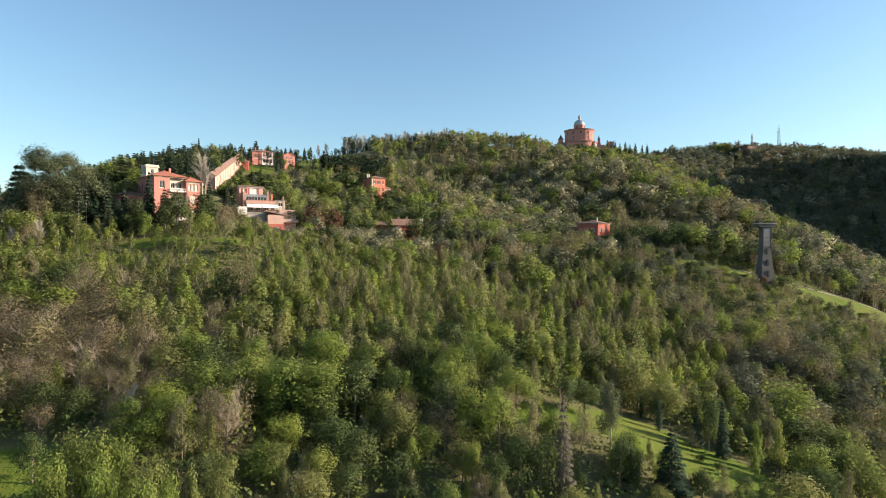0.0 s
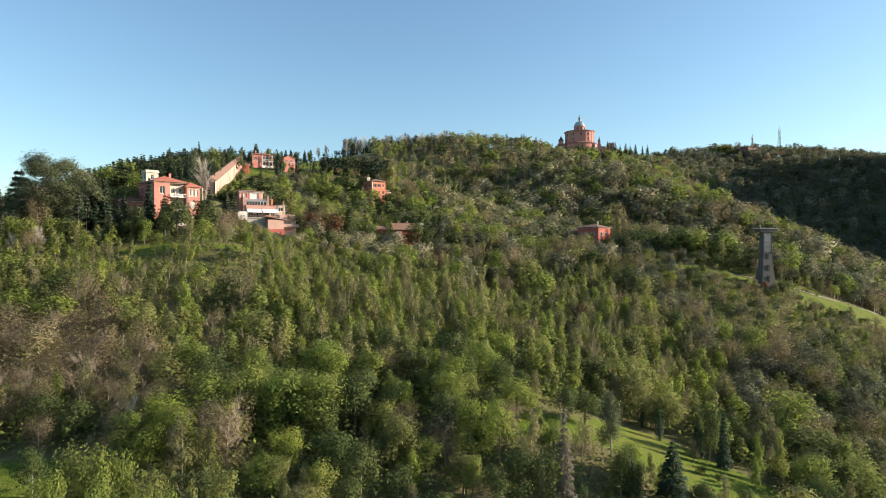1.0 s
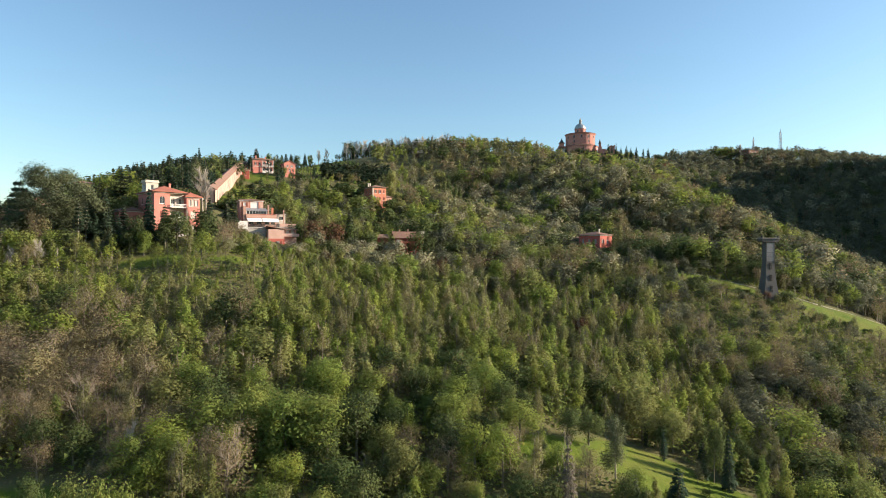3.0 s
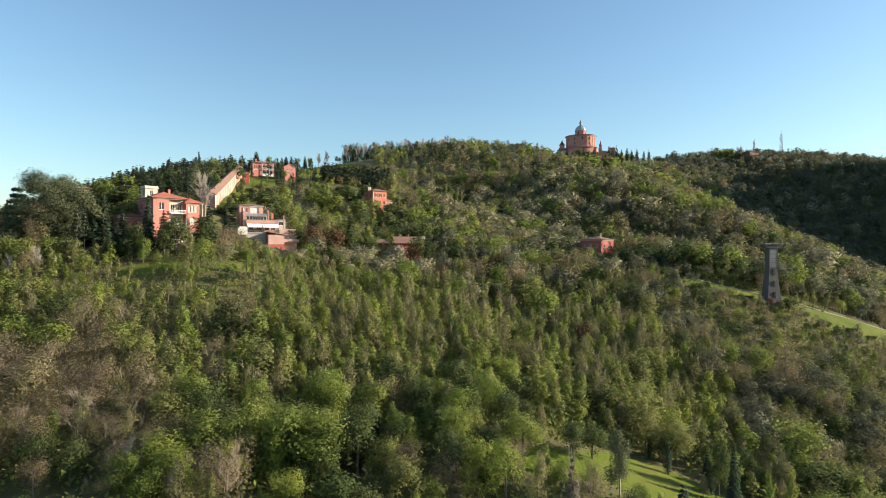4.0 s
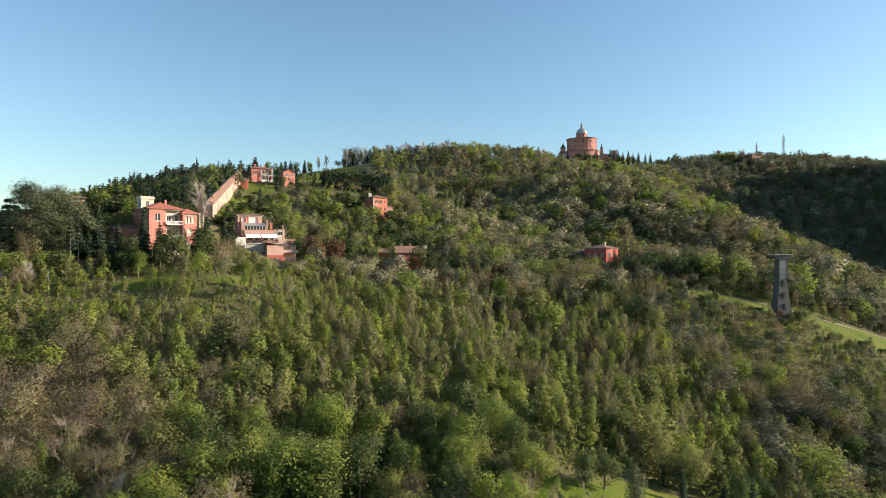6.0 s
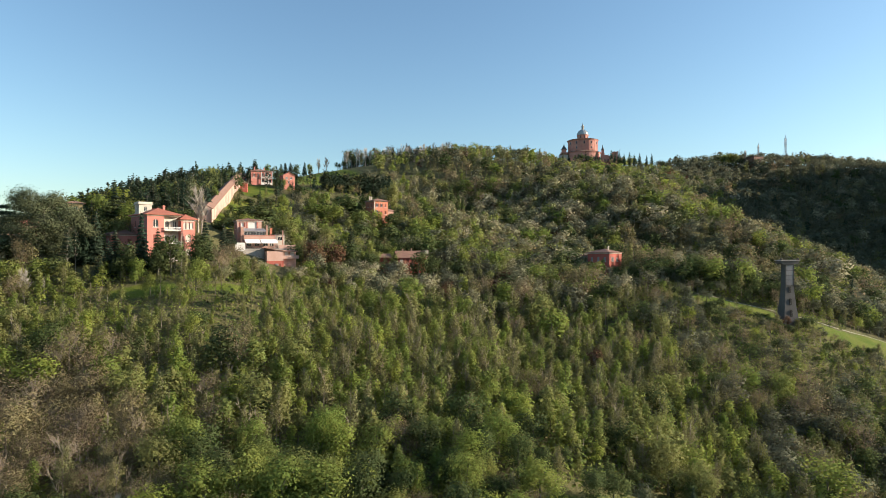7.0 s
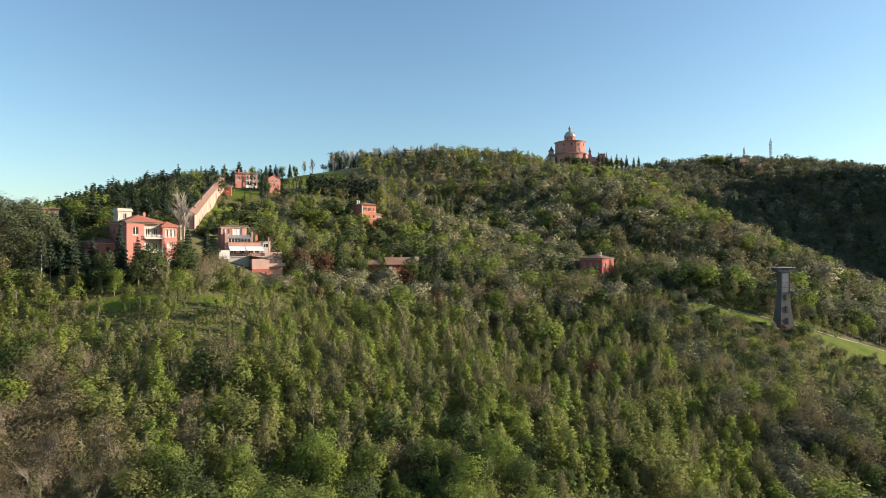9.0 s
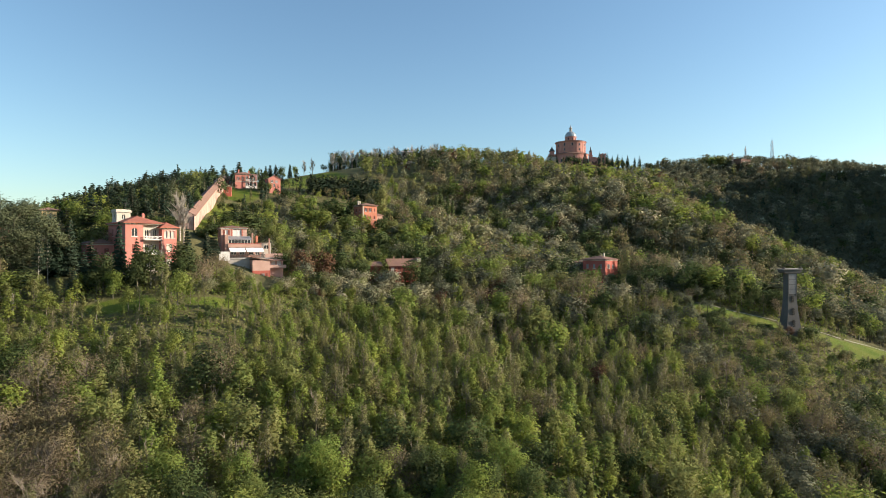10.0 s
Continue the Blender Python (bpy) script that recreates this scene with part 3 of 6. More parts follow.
    part("porch_roof", bm, M_ROOF_OLD, t)


add_terrace_house()


# ---- the hilltop villa, the gabled cottage and the others ----
def add_hilltop_villa():
    t = thing("villa", "square salmon hilltop villa with a columned loggia", "house", -115.5, 357.5, 0, 30)
    up, lo = 115.2, 111.8
    block(t, 0, 12.2, 0, 9.5, 106, 118.6, M_PINK,
          front=[(1.8, up, 1.0, 1.9, "shut"), (4.2, up, 1.0, 1.9, "shut"), (6.7, up, 1.2, 2.4, "door"), (8.8, up, 1.2, 2.4, "door"), (10.9, up, 1.2, 2.4, "door"), (6.9, lo, 1.6, 2.2, "arch"), (9.0, lo, 1.6, 2.2, "arch"), (11.0, lo, 1.5, 2.2, "arch")],
          left=[(3, up, 1, 1.8, "shut"), (6, up, 1, 1.8, "shut")], right=[(3, up, 1, 1.8, "shut"), (6, up, 1, 1.8, "shut")])
    hip_roof(t, 0, 12.2, 0, 9.5, 118.6, 1.7, M_ROOF_OLD, 0.8)
    boxes("string_course", [(-0.06, 12.26, -0.06, 0, 114.3, 114.6)], M_CREAM, t)
    boxes("balcony_slab", [(5.6, 12.2, -1.2, -0.07, 114.62, 114.8)], M_WHITE, t)
    balustrade(t, 5.6, 12.2, -1.1, 114.8, M_WHITE, step=0.7)
    for x in (5.8, 7.8, 9.9, 12.0):
        boxes("column", [(x - 0.14, x + 0.14, -1.15, -0.87, 111.2, 118.3)], M_WHITE, t)
    boxes("loggia_wall", [(5.6, 12.2, -1.2, -1.0, 110.6, 112.0)], M_WHITE, t)
    chimney(t, 3, 5, 119.2, 121.4, M_PINK)
    chimney(t, 9, 6, 119.2, 121.2, M_PINK)
    # lower house joined on behind
    block(t, -6.5, -0.1, 5, 12, 106, 116.2, M_PINK, front=[(2, 113, 1, 1.6, "shut"), (4.5, 113, 1, 1.6, "shut")])
    gable_roof(t, -6.5, -0.1, 5, 12, 116.2, 1.7, M_ROOF_TAN, M_PINK, along="x")


def add_cottage():
    t = thing("cottage", "small salmon gabled cottage beside the hilltop lawn", "house", -94.0, 348.0, 0, 32)
    block(t, 0, 6.8, 0, 6.5, 103, 114.8, M_PINK, front=[(2.0, 112.6, 0.8, 1.3, "shut"), (4.6, 112.6, 0.8, 1.3, "shut"), (3.3, 110, 1.0, 2.0, "door")], left=[(3, 112.4, 0.8, 1.2, "sill")], shut=M_SHUT_GREY)
    gable_roof(t, 0, 6.8, 0, 6.5, 114.8, 1.8, M_ROOF_TAN, M_PINK)
    chimney(t, 4.6, 4.5, 115.6, 117.2, M_PINK, 0.5)


def add_orange_house():
    t = thing("house", "orange plaster house with red shutters and tiled roof", "house", -37.0, 306.5, 0, 34)
    block(t, 0, 7.9, 0, 9.5, 84, 96.6, M_ORANGE,
          front=[(1.7, 93.6, 0.9, 1.7, "shut"), (4.2, 93.6, 0.9, 1.7, "shut"), (6.5, 93.6, 0.9, 1.7, "shut closed"), (1.7, 90.0, 0.9, 1.9, "door"), (4.2, 90.0, 0.9, 1.6, "shut closed"), (6.5, 90.0, 0.9, 1.6, "shut closed")],
          left=[(2.5, 93.6, 0.9, 1.6, "shut closed"), (6, 93.6, 0.9, 1.6, "shut closed")])
    # pale strip added to give the wall's lit corner as colour
    boxes("corner_strip", [(-0.05, 0.55, -0.05, 0, 85, 96.3)], M_CREAM, t, "cream strip standing in for the lit wall corner")
    hip_roof(t, 0, 7.9, 0, 9.5, 96.6, 1.6, M_ROOF_OLD, 0.7)
    for x, y in ((1.2, 7.2), (2.6, 8.0)):
        chimney(t, x, y, 97.0, 99.0, M_CREAM, 0.6)
    boxes("annexe", [(7.95, 13, 3, 8, 84, 92.0)], M_PEACH, t)
    bm = bmesh.new()
    prism(bm, [(7.95, 2.6, 92.0), (7.95, 8.4, 93.2), (7.95, 8.4, 93.4), (7.95, 2.6, 92.2)], (5.4, 0, 0))
    part("annexe_roof", bm, M_ROOF_TAN, t)


def add_low_house():
    t = thing("farmhouse", "low red farmhouse with a long brown tiled roof", "house", -18.8, 226.5, 0, 16)
    block(t, 0, 6.2, 0, 7, 58, 69.1, M_RED, front=[(1.2, 66.6, 1.2, 1.7, "shut"), (3.6, 66.6, 1.0, 1.7, "shut closed"), (5.4, 66.6, 0.8, 1.7, "shut closed")], left=[(3, 66.8, 1, 1.4, "sill")], shut=M_SHUT)
    boxes("white_panel", [(0.15, 1.75, -0.05, 0, 66.5, 68.3)], M_CREAM, t)
    gable_roof(t, 0, 10.6, 0, 7, 69.1, 2.2, M_ROOF_OLD, M_RED, 0.6, "x")
    block(t, 6.25, 10.6, 0.5, 7, 58, 69.0, M_RED, front=[(2, 66.6, 1.0, 1.6, "shut closed")])
    boxes("end_wall", [(10.65, 11.9, 1.5, 5, 60, 71.6)], M_CREAM, t, "cream rendered end wall")
    boxes("end_wall_cap", [(10.55, 12.0, 1.4, 5.1, 71.6, 71.75)], M_ROOF_TAN, t)
    boxes("lean_to", [(-6.5, -2.4, 1, 5, 58, 68.8)], M_RED, t)
    bm = bmesh.new()
    prism(bm, [(-6.8, 0.5, 68.8), (-6.8, 5.2, 70.2), (-6.8, 5.2, 70.4), (-6.8, 0.5, 69.0)], (4.7, 0, 0))
    part("lean_to_roof", bm, M_ROOF_OLD, t)
    for k in range(2):
        chimney(t, 2.4 + k * 3.4, 3.6, 71.0, 71.9 + 0.15 * k, M_PEACH, 0.4)


def add_wood_house():
    t = thing("house", "red square house with a low hipped roof in the wood", "house", 57.0, 251.0, 0, -45.5)
    block(t, 0, 9.8, 0, 9.8, 56, 70.5, M_RED,
          front=[(2, 67.2, 1, 1.6, "shut closed"), (4.9, 67.2, 1, 1.6, "shut closed"), (7.8, 67.2, 1, 1.6, "shut closed"), (4.9, 63.5, 1, 2, "shut closed")],
          right=[(2.2, 67.2, 1, 1.6, "shut"), (5.8, 67.0, 1.6, 1.6, "shut closed"), (2.2, 63.4, 1, 1.6, "shut closed"), (6, 63.4, 1, 1.6, "shut closed")], shut=M_SHUT_GREY)
    boxes("white_plinth", [(9.82, 9.86, 0.2, 1.6, 61.0, 64.3)], M_CREAM, t)
    hip_roof(t, 0, 9.8, 0, 9.81, 70.5, 1.7, M_ROOF_OLD, 0.6)
    chimney(t, 6.5, 5, 71.4, 72.9, M_CREAM, 0.5)
    boxes("shed", [(-6.5, -0.5, 3, 8, 57, 69.2)], M_STONE, t)
    bm = bmesh.new()
    prism(bm, [(-6.9, 2.5, 69.2), (-6.9, 8.3, 70.0), (-6.9, 8.3, 70.2), (-6.9, 2.5, 69.4)], (6.6, 0, 0))
    part("shed_roof", bm, M_ROOF_OLD, t)


def add_yellow_house():
    t = thing("house", "yellow plaster house half hidden behind evergreens", "house", -128, 207, 0, 40)
    block(t, 0, 4.2, 0, 9, 64, 87.6, M_YELLOW, front=[(2.1, 84.4, 1.2, 2.0, "sill"), (2.1, 79.5, 1, 1.8, "shut closed")], right=[(2.5, 84.4, 1, 1.8, "sill"), (5.5, 84.4, 1, 1.8, "sill"), (4, 79.5, 1, 1.8, "sill")])
    hip_roof(t, 0, 4.2, 0, 9, 87.6, 1.0, M_ROOF_TAN, 0.9)
    boxes("terrace", [(4.22, 8, 0.5, 7, 64, 83.0)], M_YELLOW, t)
    boxes("terrace_cap", [(4.24, 8.2, 0.3, 7.2, 83.0, 83.3)], M_CREAM, t)
    b = thing("outbuilding", "long low outbuilding with a tan tiled roof", "house", -120, 206, 3.6, 15)
    block(b, 0, 17, 0, 5, 64, 77.4, M_YELLOW, front=[(2.5, 75, 1, 1.5, "shut closed"), (6, 75, 1, 1.5, "sill"), (10, 75, 1, 1.5, "shut closed"), (14, 75, 1, 1.5, "sill")])
    gable_roof(b, 0, 17, 0, 5, 77.4, 1.5, M_ROOF_TAN, M_YELLOW, 0.5, "x")
    c = thing("house", "rose plaster house hidden behind a large broad tree", "house", -133, 186, 0, 30)
    block(c, 0, 10, 0, 8, 62, 79.6, M_PINK_PALE, front=[(2, 76.4, 1, 1.7, "shut"), (5, 76.4, 1, 1.7, "shut"), (8, 76.4, 1, 1.7, "shut"), (3, 72.4, 1, 1.7, "sill")], right=[(3, 76.4, 1, 1.7, "shut")])
    hip_roof(c, 0, 10, 0, 8, 79.6, 1.6, M_ROOF, 0.6)


def add_ridge_house():
    t = thing("house", "small pale house with a white roof on the ridge", "house", -27, 508, 0, 5)
    block(t, 0, 9, 0, 6, 140, 156.3, M_CREAM, front=[(2, 153.8, 1, 1.5, "shut"), (5, 153.8, 1, 1.5, "shut"), (7.4, 153.8, 1, 1.5, "shut")])
    gable_roof(t, 0, 9, 0, 6, 156.3, 1.3, M_CONC_PALE, M_CREAM, 0.4, "x")
    r = thing("station_building", "dark flat-roofed building under the radio masts", "building", 312, 606, 0, 25)
    block(r, 0, 14, 0, 8, 150, 166.4, M_ROOF_OLD, front=[(2.5, 163.8, 1.2, 1.6, "sill"), (6, 163.8, 1.2, 1.6, "sill"), (10, 163.8, 1.2, 1.6, "sill")])
    boxes("flat_roof", [(-0.6, 14.6, -0.6, 8.6, 166.4, 166.8)], M_CONC, r)


for add in (add_hilltop_villa, add_cottage, add_orange_house, add_low_house, add_wood_house, add_yellow_house, add_ridge_house):
    add()


# ---- the covered arcade that climbs the ridge ----
def add_arcade():
    a, b = Vector((-85.6, 217, 81.75)), Vector((-119.5, 345, 109.4))
    t = thing("arcade", "long covered arcade with peach walls and brown roof climbing the ridge", "arcade", 0, 0, 0, 0)
    n = 17
    run = (b - a) / n
    flat = Vector((run.x, run.y, 0)).normalized()
    out = Vector((flat.y, -flat.x, 0))  # towards the sun
    half, tall = 1.7, 4.6
    for i in range(n):
        o = a + run * i
        e = o + run

        def ring(p, q0, q1, z0, z1):
            return [p + out * q0 + Vector((0, 0, z0)), p + out * q1 + Vector((0, 0, z0)), p + out * q1 + Vector((0, 0, z1)), p + out * q0 + Vector((0, 0, z1))]

        for q0, q1, nm in ((half - 0.35, half, "wall"), (-half, -half + 0.35, "wall")):
            bm = bmesh.new()
            if nm == "wall" and q1 > 0 and i % 4 == 2:
                m1, m2 = o + run * 0.42, o + run * 0.56
                prism(bm, ring(o, q0, q1, -4, tall), m1 - o)
                prism(bm, ring(m2, q0, q1, -4, tall), e - m2)
                prism(bm, ring(m1, q0, q1, 3.2, tall), m2 - m1)
                prism(bm, ring(m1, q0, q1, -4, 0.3), m2 - m1)
            else:
                prism(bm, ring(o, q0, q1, -4, tall), run)
            part(nm, bm, M_PINK_PALE, t)
        bm = bmesh.new()
        p0 = o + out * half
        prism(bm, ring(o - run * 0.05, half, half + 0.07, -4, tall - 0.1), run * 0.1)
        part("pilaster", bm, M_PINK_PALE, t)
        bm = bmesh.new()
        ro = half + 0.55
        zt = tall + 1.1
        r0 = [o + out * ro + Vector((0, 0, tall - 0.1)), o + Vector((0, 0, zt)), o - out * ro + Vector((0, 0, tall - 0.1)), o - out * ro + Vector((0, 0, tall + 0.1)), o + Vector((0, 0, zt + 0.2)), o + out * ro + Vector((0, 0, tall + 0.1))]
        prism(bm, r0, run * 0.995)
        part("roof", bm, M_ROOF_TAN, t)
        bm = bmesh.new()
        prism(bm, ring(o, half + 0.01, half + 0.12, tall - 0.45, tall - 0.15), run)
        part("cornice", bm, M_CREAM, t)
    for o, nm in ((a, "end_wall"), (b - flat * 0.4, "end_wall")):
        bm = bmesh.new()
        prism(bm, [o + out * half + Vector((0, 0, -4)), o - out * half + Vector((0, 0, -4)), o - out * half + Vector((0, 0, tall)), o + Vector((0, 0, tall + 1.0)), o + out * half + Vector((0, 0, tall))], flat * 0.35)
        part(nm, bm, M_PINK_PALE, t)
    # red gate house on the way
    g = thing("gatehouse", "small red gatehouse built against the arcade", "house", -109.5, 321, 0, 14.5)
    block(g, 0, 3.6, 0, 4, 96, 107.4, M_RED, front=[(1.8, 104.6, 0.9, 1.6, "shut closed")], right=[(2, 104.6, 0.9, 1.6, "sill")])
    hip_roof(g, 0, 3.6, 0, 4, 107.4, 1.1, M_ROOF_TAN, 0.4)


add_arcade()


# ---- the basilica on the summit ----
def add_basilica():
    t = thing("basilica", "round red hilltop basilica with a pale lead dome", "church", 159.5, 693, -1.7, -10)
    z0 = 168.6
    # wide lower body
    bm = bmesh.new()
    lathe(bm, [(19.5, z0 - 8), (19.5, z0 + 15.2), (20.0, z0 + 15.4), (20.0, z0 + 16.2)], 40, 1.0, 0.95)
    part("lower_body", bm, M_BRICK, t)
    bm = bmesh.new()
    lathe(bm, [(20.4, z0 + 16.2), (20.4, z0 + 16.5), (16.9, z0 + 17.8)], 40, 1.0, 0.95)
    part("lower_roof", bm, M_ROOF_OLD, t)
    # the great drum
    bm = bmesh.new()
    lathe(bm, [(16.6, z0 + 17.5), (16.6, z0 + 29.2), (17.0, z0 + 29.4), (17.2, z0 + 30.0), (17.5, z0 + 30.2), (17.5, z0 + 30.7)], 48, 1.0, 0.95)
    part("drum", bm, M_BRICK, t)
    for k in range(24):
        a = 2 * math.pi * (k + 0.5) / 24
        bm = bmesh.new()
        box(bm, -0.55, 0.55, -0.22, 0.3, z0 + 17.6, z0 + 29.3)
        bmesh.ops.transform(bm, matrix=Matrix.Translation((16.6 * math.cos(a), 16.6 * 0.95 * math.sin(a), 0)) @ Matrix.Rotation(a + math.pi / 2, 4, "Z"), verts=bm.verts)
        part("pilaster", bm, M_BRICK, t)
    for k in range(12):
        a = 2 * math.pi * k / 12 + 0.06
        for zz, w, h in ((z0 + 25.2, 1.9, 3.0), (z0 + 20.0, 1.3, 2.4)):
            if zz < z0 + 22 and k % 2:
                continue
            bm = bmesh.new()
            prism(bm, [(x, -0.12, z) for x, z in arch(0, zz, w + 0.5, h + 0.4)], (0, 0.4, 0))
            bmesh.ops.transform(bm, matrix=Matrix.Translation((16.6 * math.cos(a), 16.6 * 0.95 * math.sin(a), 0)) @ Matrix.Rotation(a + math.pi / 2, 4, "Z"), verts=bm.verts)
            w_ob = part("window", bm, M_STONE, t)
            bm = bmesh.new()
            prism(bm, [(x, -0.16, z) for x, z in arch(0, zz + 0.2, w, h)], (0, 0.3, 0))
            bmesh.ops.transform(bm, matrix=Matrix.Translation((16.6 * math.cos(a), 16.6 * 0.95 * math.sin(a), 0)) @ Matrix.Rotation(a + math.pi / 2, 4, "Z"), verts=bm.verts)
            part("pane", bm, M_GLASS, w_ob)
    bm = bmesh.new()
    lathe(bm, [(17.9, z0 + 30.7), (17.9, z0 + 31.0), (12, z0 + 32.2), (6.6, z0 + 33.0)], 48, 1.0, 0.95)
    part("drum_roof", bm, M_ROOF_OLD, t)
    # dome on its own small drum
    bm = bmesh.new()
    lathe(bm, [(6.3, z0 + 32.6), (6.3, z0 + 36.6), (6.7, z0 + 36.8), (6.7, z0 + 37.3)], 32)
    part("dome_drum", bm, M_BRICK, t)
    for k in range(8):
        a = 2 * math.pi * k / 8 + 0.3
        bm = bmesh.new()
        prism(bm, [(x, -0.1, z) for x, z in arch(0, z0 + 33.6, 1.3, 2.5)], (0, 0.3, 0))
        bmesh.ops.transform(bm, matrix=Matrix.Translation((6.3 * math.cos(a), 6.3 * math.sin(a), 0)) @ Matrix.Rotation(a + math.pi / 2, 4, "Z"), verts=bm.verts)
        part("dome_window", bm, M_GLASS, t)
    bm = bmesh.new()
    prof = [(6.4 * math.cos(radians(q)) , z0 + 37.3 + 6.6 * math.sin(radians(q))) for q in range(0, 79, 6)]
    lathe(bm, prof, 32)
    part("dome", bm, M_LEAD, t, "pale grey lead dome", True)
    for k in range(12):
        a = 2 * math.pi * k / 12
        bm = bmesh.new()
        for q in range(0, 72, 12):
            r0, r1 = radians(q), radians(q + 12)
            p0 = Vector((6.45 * math.cos(r0) * math.cos(a), 6.45 * math.cos(r0) * math.sin(a), z0 + 37.35 + 6.6 * math.sin(r0)))
            p1 = Vector((6.45 * math.cos(r1) * math.cos(a), 6.45 * math.cos(r1) * math.sin(a), z0 + 37.35 + 6.6 * math.sin(r1)))
            s = Vector((-math.sin(a), math.cos(a), 0)) * 0.18
            u = Vector((math.cos(a) * 0.15, math.sin(a) * 0.15, 0.12))
            prism(bm, [p0 - s, p0 + s, p0 + s + u, p0 - s + u], p1 - p0)
        part("dome_rib", bm, M_LEAD, t)
    bm = bmesh.new()
    lathe(bm, [(1.9, z0 + 43.6), (1.9, z0 + 44.2), (1.4, z0 + 44.3), (1.4, z0 + 47.0), (1.8, z0 + 47.1), (1.8, z0 + 47.5), (1.1, z0 + 48.6), (0.35, z0 + 49.8), (0.25, z0 + 50.4), (0.1, z0 + 51.6)], 16)
    part("lantern", bm, M_STONE, t)
    # belfries at the flanks
    for x, y, h, w, nm in ((-21.5, -8, 19.0, 7.5, "belfry"), (21.5, -10, 17.0, 3.6, "belfry")):
        bm = bmesh.new()
        box(bm, x - w / 2, x + w / 2, y - w / 2, y + w / 2, z0 - 8, z0 + h - 3)
        box(bm, x - w / 2 - 0.3, x + w / 2 + 0.3, y - w / 2 - 0.3, y + w / 2 + 0.3, z0 + h - 3, z0 + h - 2.5)
        q = w * 0.36
        box(bm, x - q, x + q, y - q, y + q, z0 + h - 2.5, z0 + h + 1)
        ob = part(nm, bm, M_BRICK, t)
        bm = bmesh.new()
        lathe(bm, [(q * 1.35, z0 + h + 1), (q * 1.35, z0 + h + 1.3), (q * 0.9, z0 + h + 2.6), (q * 0.35, z0 + h + 5.0), (0.08, z0 + h + 7.2)], 8, 1, 1, x, y)
        part("spire", bm, M_CONC, t)
        # bell arches are solid dark shapes in place of shaded hollows
        bm = bmesh.new()
        for dx in (-0.3, 0.3):
            prism(bm, [(x + dx * w * 0.6 + px, y - w / 2 - 0.03, pz) for px, pz in arch(0, z0 + h - 9, w * 0.18, 4)], (0, 0.2, 0))
        part("belfry_dark_arch", bm, M_GLASS, t)
    # chapels and the sloping side wings
    bm = bmesh.new()
    box(bm, -27, -17, -13, 2, z0 - 8, z0 + 13.5)
    part("chapel", bm, M_STONE, t)
    bm = bmesh.new()
    prism(bm, [(-27.4, -13.4, z0 + 13.5), (-16.6, -13.4, z0 + 13.5), (-22, -13.4, z0 + 16)], (0, 15.6, 0))
    part("chapel_roof", bm, M_ROOF_OLD, t)
    bm = bmesh.new()
    prism(bm, [(20, -14, z0 - 8), (36, -14, z0 - 8), (36, -14, z0 + 8.5), (34, -14, z0 + 8.8), (27, -14, z0 + 11.5), (20, -14, z0 + 12.2)], (0, 8, 0))
    part("side_wing", bm, M_BRICK, t)
    bm = bmesh.new()
    box(bm, 32, 37.5, -15, -8, z0 - 8, z0 + 14.0)
    box(bm, 31.6, 37.9, -15.4, -7.6, z0 + 14.0, z0 + 14.6)
    for k in range(4):
        box(bm, 32 + k * 1.6, 32.7 + k * 1.6, -15.3, -14.6, z0 + 14.6, z0 + 15.6)
    part("side_tower", bm, M_BRICK, t)
    bm = bmesh.new()
    for x in (-23.5, -20.5, 23.5, 27.0):
        prism(bm, [(x + px, -14.06 if x > 0 else -13.06, pz) for px, pz in arch(0, z0 + 4, 1.2, 3)], (0, 0.2, 0))
    part("wing_window", bm, M_GLASS, t)
    for k in range(9):
        a = radians(200 + k * 17.5)
        bm = bmesh.new()
        prism(bm, [(x, -0.12, z) for x, z in arch(0, z0 + 7, 1.7, 3.4)], (0, 0.4, 0))
        bmesh.ops.transform(bm, matrix=Matrix.Translation((19.5 * math.cos(a), 19.5 * 0.95 * math.sin(a), 0)) @ Matrix.Rotation(a + math.pi / 2, 4, "Z"), verts=bm.verts)
        part("window", bm, M_GLASS, t)


add_basilica()


